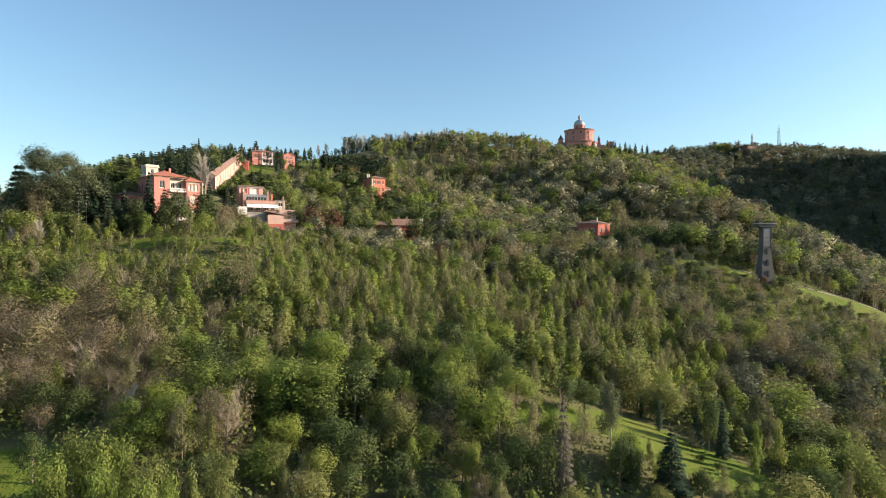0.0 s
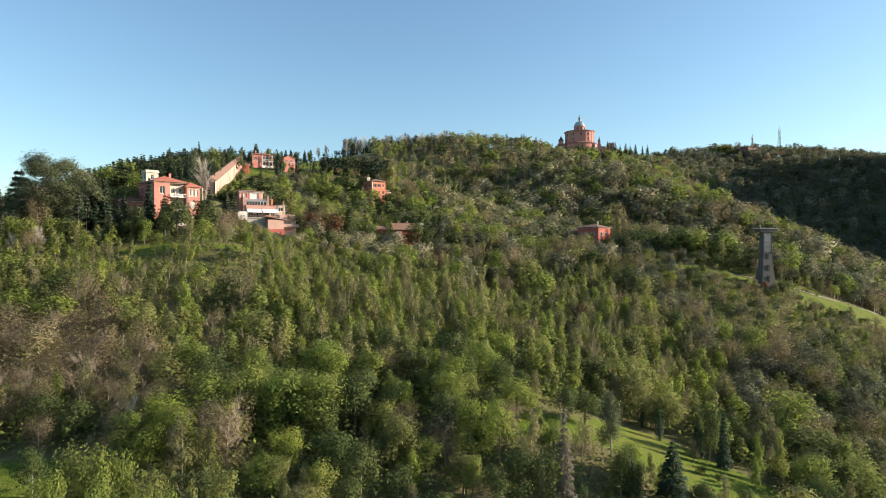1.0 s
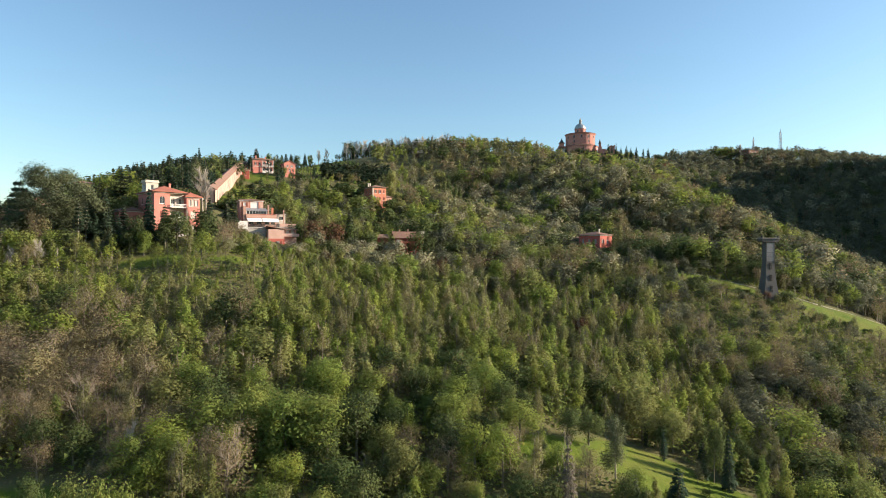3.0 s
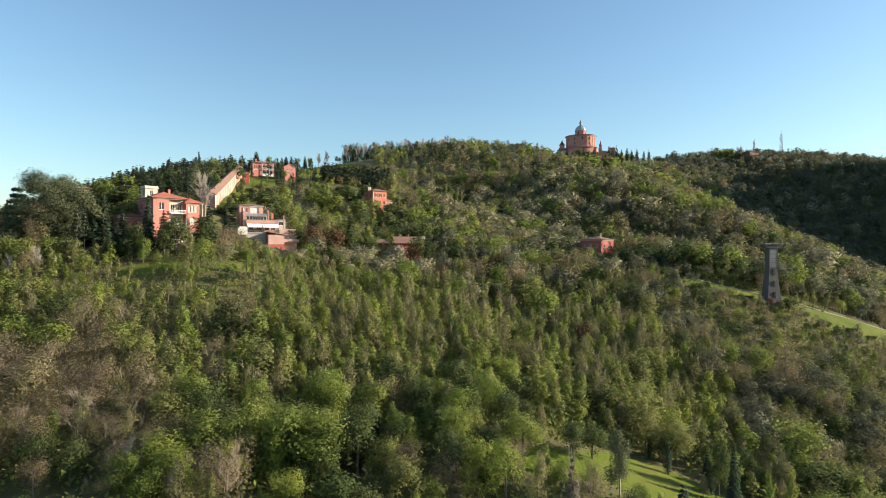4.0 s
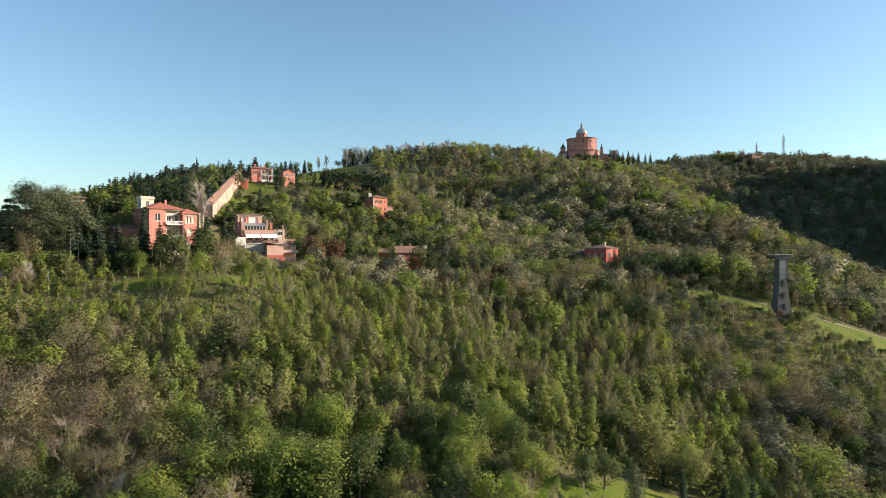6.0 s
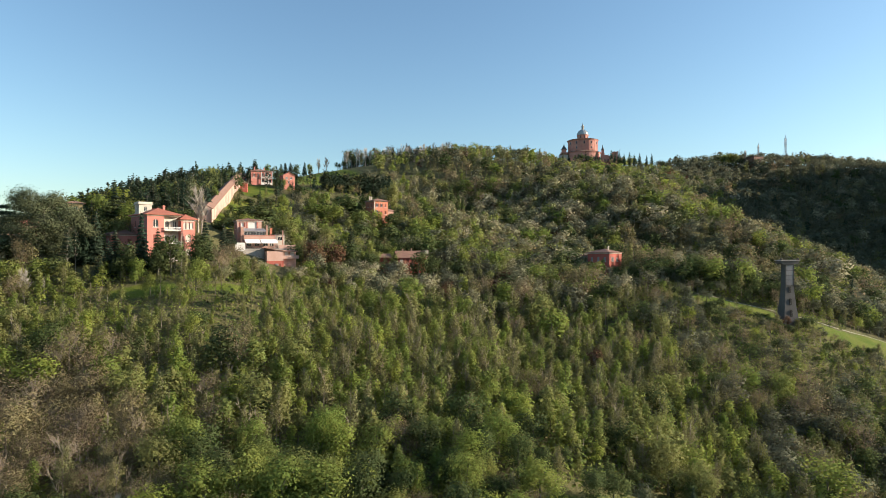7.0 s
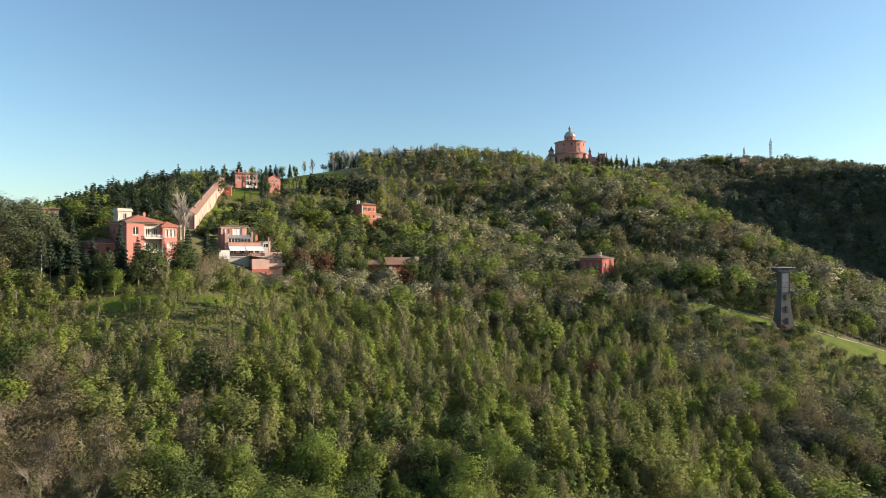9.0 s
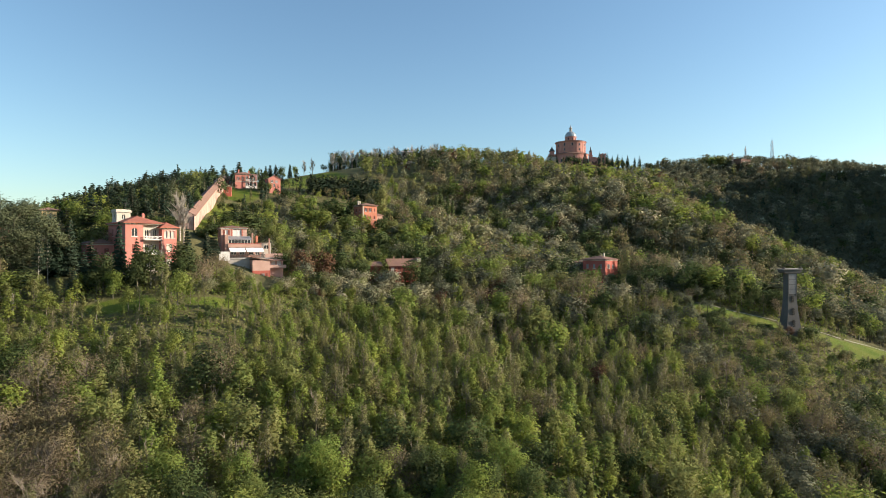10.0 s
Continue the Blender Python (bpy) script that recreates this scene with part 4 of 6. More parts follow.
# ---- the disused cableway pylon ----
def add_pylon():
    t = thing("cableway_pylon", "weathered grey concrete cableway pylon above the meadow", "pylon", 105.6, 194, 48.6, 8)
    t.matrix_world = t.matrix_world @ Matrix.Diagonal((0.81, 0.81, 0.9, 1))
    h = 20.6
    prof = [(0, 3.2), (3, 2.85), (7, 2.3), (11, 1.9), (13.5, 1.75), (h, 1.68)]
    bm = bmesh.new()
    rows = [[bm.verts.new((sx * w, sy * w * 0.75, z)) for sx, sy in ((-1, -1), (1, -1), (1, 1), (-1, 1))] for z, w in [(-3, 3.4)] + prof]
    for a, b in zip(rows, rows[1:]):
        for k in range(4):
            bm.faces.new((a[k], a[(k + 1) % 4], b[(k + 1) % 4], b[k]))
    bm.faces.new(rows[0][::-1])
    bm.faces.new(rows[-1])
    part("shaft", bm, M_CONC, t)
    # the paler face puts sunlight on the upper shaft into colour
    boxes("upper_panel", [(-1.45, 1.45, -1.36, -1.28, 13.6, h - 0.3)], M_CONC_PALE, t, "paler concrete face standing in for sun on the upper shaft")
    for z in (15.2, 16.8, 18.4):
        boxes("joint_band", [(-1.75, 1.75, -1.4, -1.36, z, z + 0.12)], M_CONC, t)
    # solid dark slabs stand in for the shade inside the arches
    for z, y in ((10.8, -1.5), (6.6, -1.85), (2.6, -2.25)):
        bm = bmesh.new()
        prism(bm, [(x, y, zz) for x, zz in arch(0, z, 0.95, 2.3)], (0, 0.5, 0))
        o = part("opening", bm, M_IRON, t, "dark arched slab standing in for a shaded opening")
        boxes("stair_flight", [(-0.4 + 0.25 * k, 0.0 + 0.25 * k, y - 0.05, y, z + 0.4 + 0.5 * k, z + 0.55 + 0.5 * k) for k in range(3)], M_CONC, o)
    boxes("corner_rib", [(sx * 1.72 - 0.12, sx * 1.72 + 0.12, -1.42, -1.2, 13, h) for sx in (-1, 1)], M_CONC, t)
    bm = bmesh.new()
    prism(bm, [(-3.0, -1.6, h), (3.0, -1.6, h), (3.8, -1.6, h + 0.6), (3.8, -1.6, h + 1.3), (-3.8, -1.6, h + 1.3), (-3.8, -1.6, h + 0.6)], (0, 3.2, 0))
    part("head_beam", bm, M_CONC, t)
    boxes("head_slab", [(-4.0, 4.0, -1.9, 1.9, h + 1.3, h + 1.55)], M_STONE, t)
    for x in (-3.5, 3.5):
        bm = bmesh.new()
        lathe(bm, [(0.25, -0.2), (0.5, -0.15), (0.5, 0.15), (0.25, 0.2)], 14)
        bmesh.ops.transform(bm, matrix=Matrix.Translation((x, -1.2, h + 1.75)) @ Matrix.Rotation(math.pi / 2, 4, "X"), verts=bm.verts)
        part("sheave", bm, M_IRON, t)


add_pylon()


# ---- radio masts on the far ridge ----
def add_mast(x, y, z0, h, w, label):
    t = thing("radio_mast", label, "mast", x, y, z0, 15, "radio masts")
    def strut(bm, p, q, r):
        d = (Vector(q) - Vector(p))
        s = d.cross(Vector((0.3, 0.5, 0.81))).normalized() * r
        u = d.cross(s).normalized() * r
        prism(bm, [Vector(p) + s, Vector(p) + u, Vector(p) - s, Vector(p) - u], d)
    n = int(h / (w * 1.1))
    corner = lambda k, z: ((w / 2 * (1 - 0.55 * z / h)) * (1, 1, -1, -1)[k], (w / 2 * (1 - 0.55 * z / h)) * (1, -1, -1, 1)[k], z)
    for k in range(4):
        bm = bmesh.new()
        strut(bm, corner(k, -3), corner(k, h * 0.88), 0.14)
        part("leg", bm, M_STEEL, t)
    bm = bmesh.new()
    for i in range(n):
        za, zb = h * 0.88 * i / n, h * 0.88 * (i + 1) / n
        for k in range(4):
            strut(bm, corner(k, za), corner((k + 1) % 4, zb), 0.07)
            strut(bm, corner(k, zb), corner((k + 1) % 4, zb), 0.07)
    part("bracing", bm, M_STEEL, t)
    boxes("aerial", [(-0.12, 0.12, -0.12, 0.12, h * 0.86, h)], M_STEEL, t)
    for k, (zz, a) in enumerate(((0.55, 0.4), (0.68, 2.2), (0.78, 4.0))):
        boxes("panel_aerial", [(math.cos(a) * w * 0.5 - 0.35, math.cos(a) * w * 0.5 + 0.35, math.sin(a) * w * 0.5 - 0.2, math.sin(a) * w * 0.5 + 0.2, h * zz, h * zz + 1.8)], M_WHITE, t)


add_mast(356, 627, 165, 26.5, 2.3, "tall steel lattice radio mast on the ridge")
add_mast(320.5, 613.5, 164, 16.5, 1.4, "slim steel lattice radio mast on the ridge")
add_mast(303, 606, 163, 9.5, 1.0, "short steel aerial beside the station building")


# ---- track along the meadow and its wooden pole ----
def add_track():
    bm = bmesh.new()
    pts = [(84 + 5 * k, 211.5 - 2.75 * k + 0.16 * k * k) for k in range(18)]
    rows = []
    for (x, y), (x2, y2) in zip(pts, pts[1:]):
        n = Vector((y - y2, x2 - x, 0)).normalized() * 0.4
        for sx, sy in ((x - n.x, y - n.y), (x + n.x, y + n.y)):
            rows.append(bm.verts.new((sx, sy, float(height(np.array(sx), np.array(sy))) + 0.12)))
    for k in range(0, len(rows) - 2, 2):
        bm.faces.new((rows[k], rows[k + 2], rows[k + 3], rows[k + 1]))
    bmesh.ops.recalc_face_normals(bm, faces=bm.faces)
    me = bpy.data.meshes.new("track")
    bm.to_mesh(me)
    bm.free()
    me.materials.append(plain("pale_gravel", (0.34, 0.32, 0.24), (0.24, 0.24, 0.14), 0.95, scale=1.5))
    tagged(new("track", me), "pale gravel track along the edge of the meadow", "track", kind="structure")
    p = thing("utility_pole", "weathered wooden utility pole beside the meadow", "pole", 164, 236, float(height(np.array(164.0), np.array(236.0))), 20)
    bm = bmesh.new()
    lathe(bm, [(0.16, -0.8), (0.14, 3), (0.1, 8.2)], 10)
    part("post", bm, M_CONC_PALE, p)
    boxes("crossarm", [(-0.7, 0.7, -0.06, 0.06, 7.7, 7.84)], M_BARK, p)
    for x in (-0.6, 0.0, 0.6):
        bm = bmesh.new()
        lathe(bm, [(0.05, 7.84), (0.07, 7.9), (0.04, 8.02)], 8, 1, 1, x, 0)
        part("insulator", bm, M_WHITE, p)


add_track()

# ---- trees ----
def tube(rings, n=5):
    """Verts and triangles of a tapered tube through (centre, radius) rings, n sides."""
    v, f = [], []
    for c, r in rings:
        for k in range(n):
            a = 2 * math.pi * k / n
            v.append((c[0] + r * math.cos(a), c[1] + r * math.sin(a), c[2]))
    for i in range(len(rings) - 1):
        for k in range(n):
            a, b = i * n + k, i * n + (k + 1) % n
            f += [(a, b, b + n), (a, b + n, a + n)]
    return v, f


def wood_mesh(rng, h, crown_from, spread, limbs, thick, lean=0.3, twigs=0, sides=5):
    """Trunk with limbs and thin twigs. Returns verts (n, 3) and triangles (m, 3)."""
    v, f = [], []

    def add(rings):
        a, b = tube(rings, sides)
        f.extend([tuple(i + len(v) for i in t) for t in b])
        v.extend(a)

    lx, ly = rng.uniform(-lean, lean, 2)
    at = lambda s: (lx * s * s, ly * s * s, h * s)
    add([((0, 0, -1.2), thick * 1.35), (at(0.06), thick), (at(0.45), thick * 0.7), (at(0.92), thick * 0.18)])
    for i in range(limbs):
        s = crown_from + (0.85 - crown_from) * (i + rng.uniform(0, 0.8)) / max(limbs, 1)
        a, b = rng.uniform(0, 6.28), at(s)
        out = spread * rng.uniform(0.55, 0.95) * (1.15 - s)
        up = h * rng.uniform(0.1, 0.22)
        mid = (b[0] + math.cos(a) * out * 0.5, b[1] + math.sin(a) * out * 0.5, b[2] + up * 0.4)
        tip = (b[0] + math.cos(a) * out, b[1] + math.sin(a) * out, b[2] + up)
        add([(b, thick * 0.4), (mid, thick * 0.25), (tip, thick * 0.08)])
        for _ in range(twigs):
            q = rng.uniform(0.3, 1)
            o = tuple(mid[k] + (tip[k] - mid[k]) * q for k in range(3))
            e = np.array(o) + rng.normal(0, 1, 3) * spread * 0.16 + np.array((math.cos(a) * 0.3, math.sin(a) * 0.3, rng.uniform(0.6, 1.6)))
            k = len(v)
            g = 0.11 if twigs > 15 else 0.045
            v.extend([o, (o[0] + g, o[1] + g * 0.65, o[2]), tuple(e)])
            f.append((k, k + 1, k + 2))
    return np.array(v, float), np.array(f, int)


def leaves(rng, centres, radii, n, size, up=0.35, slim=1.0):
    """n leaf sprays, each one pointed triangle, spread through ellipsoids, and the soft normal of the crown at each."""
    which = rng.choice(len(centres), n, p=radii.prod(1) ** 0.67 / (radii.prod(1) ** 0.67).sum())
    d = rng.normal(0, 1, (n, 3))
    d /= np.linalg.norm(d, axis=1)[:, None]
    p = centres[which] + d * radii[which] * np.clip(rng.normal(0.78, 0.25, (n, 1)), 0.1, 1.28)
    face = d * 0.75 + rng.normal(0, 0.3, (n, 3)) + np.array((0, 0, 0.45))
    axis = rng.normal(0, 0.6, (n, 3)) + d * 0.3 + np.array((0, 0, up))
    side = np.cross(axis, face)
    side /= np.linalg.norm(side, axis=1)[:, None] + 1e-6
    axis = np.cross(face, side)
    axis /= np.linalg.norm(axis, axis=1)[:, None] + 1e-6
    ln = size * rng.uniform(0.7, 1.35, (n, 1))
    wd = ln * rng.uniform(0.32, 0.55, (n, 1)) * slim
    v = np.stack([p - side * wd - axis * ln * 0.4, p + side * wd - axis * ln * 0.3, p + axis * ln * 0.8 + side * wd * rng.uniform(-0.5, 0.5, (n, 1))], 1)
    out = p - np.array((0, 0, 1)) * p[:, 2:] * 0.85
    out /= np.linalg.norm(out, axis=1)[:, None] + 1e-6
    soft = d * 0.7 + out * 0.45 + rng.normal(0, 0.28, (n, 3)) + np.array((0, 0, 0.3))
    soft /= np.linalg.norm(soft, axis=1)[:, None]
    flip = (np.cross(v[:, 1] - v[:, 0], v[:, 2] - v[:, 0]) * soft).sum(1) < 0
    v[flip] = v[flip][:, ::-1]
    return v.reshape(-1, 3), np.repeat(soft, 3, 0)


def boughs(rng, h, r, n, size, droop, tiers, per, power, foot):
    """Needle sprays along tiers of boughs that reach out from a straight stem."""
    s = np.sqrt(rng.uniform(0, 1, n)) if power > 0.6 else rng.uniform(0, 1, n) ** 0.8
    tier = np.floor((1 - s) * tiers)
    s0 = tier / tiers
    reach = r * np.clip(1 - s0, 0.02, 1) ** power * (0.72 + 0.4 * np.modf(np.sin(tier * 12.9) * 437.5)[0] ** 2) + 0.12
    if power < 0.6:
        reach = reach * np.clip(0.45 + 2.2 * s0, 0, 1)
    which = rng.integers(0, per, n)
    a = (which + np.modf(np.sin((tier * per + which) * 78.2) * 93.7)[0]) * 2 * math.pi / per + tier * 1.7
    q = rng.uniform(0.03, 1, n) ** 0.62
    across = rng.normal(0, 1, n) * reach * 0.32 * (1.15 - 0.75 * q)
    ca, sa = np.cos(a), np.sin(a)
    z = h * (foot + (0.985 - foot) * s0) + droop * reach * q * q + rng.normal(0, 0.035, n) * h / tiers * 3
    p = np.stack([ca * reach * q - sa * across, sa * reach * q + ca * across, z], 1)
    axis = np.stack([ca, sa, np.full(n, droop * 0.9)], 1) + rng.normal(0, 0.35, (n, 3))
    face = np.stack([ca * 0.3, sa * 0.3, np.full(n, 1.0)], 1) + rng.normal(0, 0.35, (n, 3))
    side = np.cross(axis, face)
    side /= np.linalg.norm(side, axis=1)[:, None] + 1e-6
    axis /= np.linalg.norm(axis, axis=1)[:, None]
    ln = size * rng.uniform(0.7, 1.4, (n, 1))
    wd = ln * rng.uniform(0.25, 0.45, (n, 1))
    v = np.stack([p - side * wd - axis * ln * 0.4, p + side * wd - axis * ln * 0.4, p + axis * ln * 0.8], 1)
    soft = np.stack([ca * 0.8, sa * 0.8, np.full(n, 0.7)], 1) + rng.normal(0, 0.2, (n, 3))
    soft /= np.linalg.norm(soft, axis=1)[:, None]
    flip = (np.cross(v[:, 1] - v[:, 0], v[:, 2] - v[:, 0]) * soft).sum(1) < 0
    v[flip] = v[flip][:, ::-1]
    return v.reshape(-1, 3), np.repeat(soft, 3, 0)


TIERS = {"conifer": (-0.3, 15, 8, 0.85, 0.07), "cedar": (-0.06, 9, 7, 0.5, 0.2), "pine": (0.05, 8, 6, 0.75, 0.4)}


def face_normals(v, f):
    """A soft normal for each vertex from the faces round it."""
    n = np.zeros_like(v)
    c = np.cross(v[f[:, 1]] - v[f[:, 0]], v[f[:, 2]] - v[f[:, 0]])
    for k in range(3):
        np.add.at(n, f[:, k], c)
    return n / (np.linalg.norm(n, axis=1)[:, None] + 1e-9)


def lobes(rng, kind, h, r):
    """The clumps that make up a crown of height h and radius r."""
    c, q = [], []
    if kind == "round":
        for i in range(12):
            a, s = rng.uniform(0, 6.28), (i + rng.uniform(0, 1)) / 12
            z = h * (0.26 + 0.6 * s)
            o = r * 0.62 * math.sqrt(max(0.05, 1 - ((s - 0.4) / 0.72) ** 2))
            c.append((math.cos(a) * o, math.sin(a) * o, z))
            k = r * rng.uniform(0.34, 0.56)
            q.append((k, k, k * rng.uniform(0.8, 1.25)))
        c.append((0, 0, h * 0.62)); q.append((r * 0.6, r * 0.6, h * 0.3))
    elif kind == "upright":
        for i in range(12):
            a, s = rng.uniform(0, 6.28), (i + rng.uniform(0, 1)) / 12
            o = r * (0.62 - 0.4 * s) * rng.uniform(0.4, 1)
            c.append((math.cos(a) * o, math.sin(a) * o, h * (0.24 + 0.62 * s)))
            k = r * rng.uniform(0.32, 0.5) * (1.1 - 0.45 * s)
            q.append((k, k, h * rng.uniform(0.1, 0.17)))
    elif kind == "column":
        for i in range(9):
            s = i / 8
            k = r * (0.35 + 0.75 * math.sin(math.pi * min(1, 0.12 + s * 0.86)) ** 0.7) * rng.uniform(0.75, 1)
            c.append((rng.uniform(-0.2, 0.2) * r, rng.uniform(-0.2, 0.2) * r, h * (0.1 + 0.82 * s)))
            q.append((k * 0.75, k * 0.75, h * 0.1))
    elif kind == "cypress":
        for i in range(10):
            s = i / 9
            k = r * (0.2 + math.sin(math.pi * (0.25 + 0.73 * s)) * 0.8)
            c.append((0, 0, h * (0.1 + 0.8 * s)))
            q.append((k, k, h * 0.15))
    elif kind == "great":
        for i in range(64):
            d = rng.normal(0, 1, 3)
            d /= np.linalg.norm(d)
            o = rng.uniform(0.6, 0.95)
            c.append((d[0] * r * o, d[1] * r * o, h * (0.53 + 0.38 * d[2] * o)))
            k = r * rng.uniform(0.18, 0.3)
            q.append((k, k, k * 0.75))
        c.append((0, 0, h * 0.5)); q.append((r * 0.55, r * 0.55, h * 0.24))
    elif kind == "bush":
        for i in range(6):
            a = rng.uniform(0, 6.28)
            c.append((math.cos(a) * r * 0.5, math.sin(a) * r * 0.5, h * rng.uniform(0.35, 0.65)))
            q.append((r * 0.5, r * 0.5, h * 0.38))
    return np.array(c), np.array(q)


class Kind:
    """A species: its make, colours, and prototypes at several finenesses."""

    def __init__(self, shape, h, r, leafmat, bark, fill, size, limbs, thick, twigs=0, up=0.35, slim=1.0):
        self.shape, self.h, self.r, self.leafmat, self.bark = shape, h, r, leafmat, bark
        self.fill, self.size, self.limbs, self.thick, self.twigs, self.up, self.slim = fill, size, limbs, thick, twigs, up, slim
        self.made = {}

    def get(self, seed, fine, crowded=True):
        """fine: 0 nearest .. 4 farthest. Wood verts, faces and normals, leaf verts and normals."""
        key = (seed, fine, crowded)
        if key not in self.made:
            rng = np.random.default_rng(seed * 7 + 11 + len(self.shape))
            share = (2.0, 1.15, 0.52, 0.28, 0.13)[fine] * (0.5 if self.shape == "conifer" and fine > 2 else 1.0)
            big = (0.58, 0.8, 1.13, 1.5, 2.2)[fine]
            if not crowded:
                share, big = share * 1.15, big * (1.02 if fine == 0 else 1.13)
            if self.shape in TIERS and fine:
                big *= 1.25
            if self.shape in TIERS:
                lv, ln = boughs(rng, self.h, self.r, int(self.fill * share), self.size * big, *TIERS[self.shape])
            else:
                c, q = lobes(rng, self.shape, self.h, self.r)
                lv, ln = leaves(rng, c, q, int(self.fill * share), self.size * big, self.up, self.slim if fine < 3 else max(self.slim, 0.8))
            if fine and crowded:  # crowded trees keep few leaves low down
                t = lv.reshape(-1, 3, 3)
                keep = (t[:, :, 2].mean(1) > self.h * 0.4) | (rng.uniform(0, 1, len(t)) < 0.16)
                lv, ln = t[keep].reshape(-1, 3), ln.reshape(-1, 3, 3)[keep].reshape(-1, 3)
            tall = self.h * (0.78 if self.shape in ("great", "round", "bush") else 0.97)
            wv, wf = wood_mesh(rng, tall, 0.25, self.r, (self.limbs, self.limbs, self.limbs // 2, 0, 0)[fine], self.thick, twigs=(self.twigs, self.twigs, self.twigs, 0, 0)[fine], sides=(5, 3, 3, 3, 3)[fine])
            self.made[key] = (wv, wf, face_normals(wv, wf), lv, ln)
        return self.made[key]


KINDS = {
    "green": Kind("upright", 8.5, 2.3, M_GREEN, M_BARK, 840, 0.36, 6, 0.11),
    "full": Kind("round", 9.5, 3.1, M_GREEN, M_BARK, 1450, 0.4, 7, 0.2),
    "dark": Kind("round", 8.5, 2.8, M_DARK, M_BARK, 1250, 0.38, 6, 0.18),
    "haze_grey": Kind("round", 9.0, 2.9, M_HAZE_GREY, M_BARK, 1300, 0.37, 6, 0.18),
    "budding": Kind("upright", 9.0, 2.2, M_BUD, M_TWIG, 980, 0.3, 7, 0.09, 5, 0.9, 0.6),
    "hazel": Kind("round", 10.0, 3.3, M_HAZE, M_TWIG, 1500, 0.32, 16, 0.15, 12, 0.8, 0.5),
    "blossom": Kind("round", 9.0, 3.0, M_BLOOM, M_BARK, 1400, 0.36, 6, 0.17),
    "copper": Kind("round", 8.0, 2.6, M_RUST, M_BARK, 900, 0.36, 6, 0.16),
    "conifer": Kind("conifer", 14.0, 3.2, M_NEEDLE, M_BARK, 3600, 0.46, 8, 0.24, 0, -0.25),
    "cedar": Kind("cedar", 20.0, 8.0, M_NEEDLE, M_BARK, 6000, 0.62, 10, 0.45, 0, 0.1),
    "cypress": Kind("cypress", 9.0, 1.0, M_NEEDLE, M_BARK, 1000, 0.28, 0, 0.15, 0, 0.9),
    "poplar": Kind("column", 17.0, 2.4, M_DARK, M_BARK, 1700, 0.42, 6, 0.25, 0, 0.8),
    "bare": Kind("upright", 10.0, 2.8, M_DEAD, M_PALE_BARK, 170, 0.24, 22, 0.24, 20, 0.8, 0.6),
    "bush": Kind("bush", 2.4, 1.8, M_DARK, M_BARK, 520, 0.28, 3, 0.06),
    "great": Kind("great", 22.0, 8.3, M_GREY, M_BARK, 13000, 0.46, 12, 0.6, 0, 0.2),
    "pine": Kind("pine", 15.0, 3.2, M_NEEDLE, M_PALE_BARK, 1500, 0.42, 8, 0.2, 0, 0.3),
    "dead": Kind("conifer", 15.0, 3.0, M_DEAD, M_TWIG, 3200, 0.36, 22, 0.2, 8, -0.2, 0.6),
    "plane": Kind("upright", 13.0, 3.4, M_GREY, M_PALE_BARK, 2200, 0.32, 10, 0.16, 5),
}


def mesh_from(name, parts, tints=None):
    """One mesh from (verts, triangles, material, normals) parts, with a tint for each part's triangles."""
    me = bpy.data.meshes.new(name)
    vs, fs, mi, off, mats = [], [], [], 0, []
    for v, f, m, _ in parts:
        if m not in mats:
            mats.append(m)
        vs.append(v)
        fs.append(f + off)
        mi.append(np.full(len(f), mats.index(m), np.int32))
        off += len(v)
    v, f, mi = np.concatenate(vs), np.concatenate(fs), np.concatenate(mi)
    me.vertices.add(len(v))
    me.vertices.foreach_set("co", v.astype(np.float32).ravel())
    me.loops.add(len(f) * 3)
    me.loops.foreach_set("vertex_index", f.astype(np.int32).ravel())
    me.polygons.add(len(f))
    me.polygons.foreach_set("loop_start", np.arange(0, len(f) * 3, 3, dtype=np.int32))
    me.polygons.foreach_set("material_index", mi)
    for m in mats:
        me.materials.append(m)
    at = me.attributes.new("custom_normal", "FLOAT_VECTOR", "POINT")
    at.data.foreach_set("vector", np.concatenate([p[3] for p in parts]).astype(np.float32).ravel())
    if tints is not None:
        at = me.attributes.new("tint", "FLOAT", "FACE")
        at.data.foreach_set("value", np.concatenate([np.full(len(p[1]), t, np.float32) for p, t in zip(parts, tints)]))
    me.update()
    return me


def tri(v):
    return np.arange(len(v)).reshape(-1, 3)


PROTO = {}


def tree(kind, x, y, name, label, group="", size=1.0, wide=1.0, turn=0.0, seed=0, fine=0, z=None, category="tree"):
    """A tree of its own: trunk and crown under an Empty at its foot."""
    key = (kind, seed, fine)
    k = KINDS[kind]
    if key not in PROTO:
        wv, wf, wn, lv, ln = k.get(seed, fine, False)
        PROTO[key] = (mesh_from("trunk", [(wv, wf, k.bark, wn)]), mesh_from("crown", [(lv, tri(lv), k.leafmat, ln)]))
    top = new(name)
    top.matrix_world = Matrix.LocRotScale((x, y, float(height(np.array(x), np.array(y))) if z is None else z), Euler((0, 0, turn)), (size * wide, size * wide, size))
    for part_name, me in zip(("trunk", "crown"), PROTO[key]):
        new(part_name, me).parent = top
    return tagged(top, label, category, group)


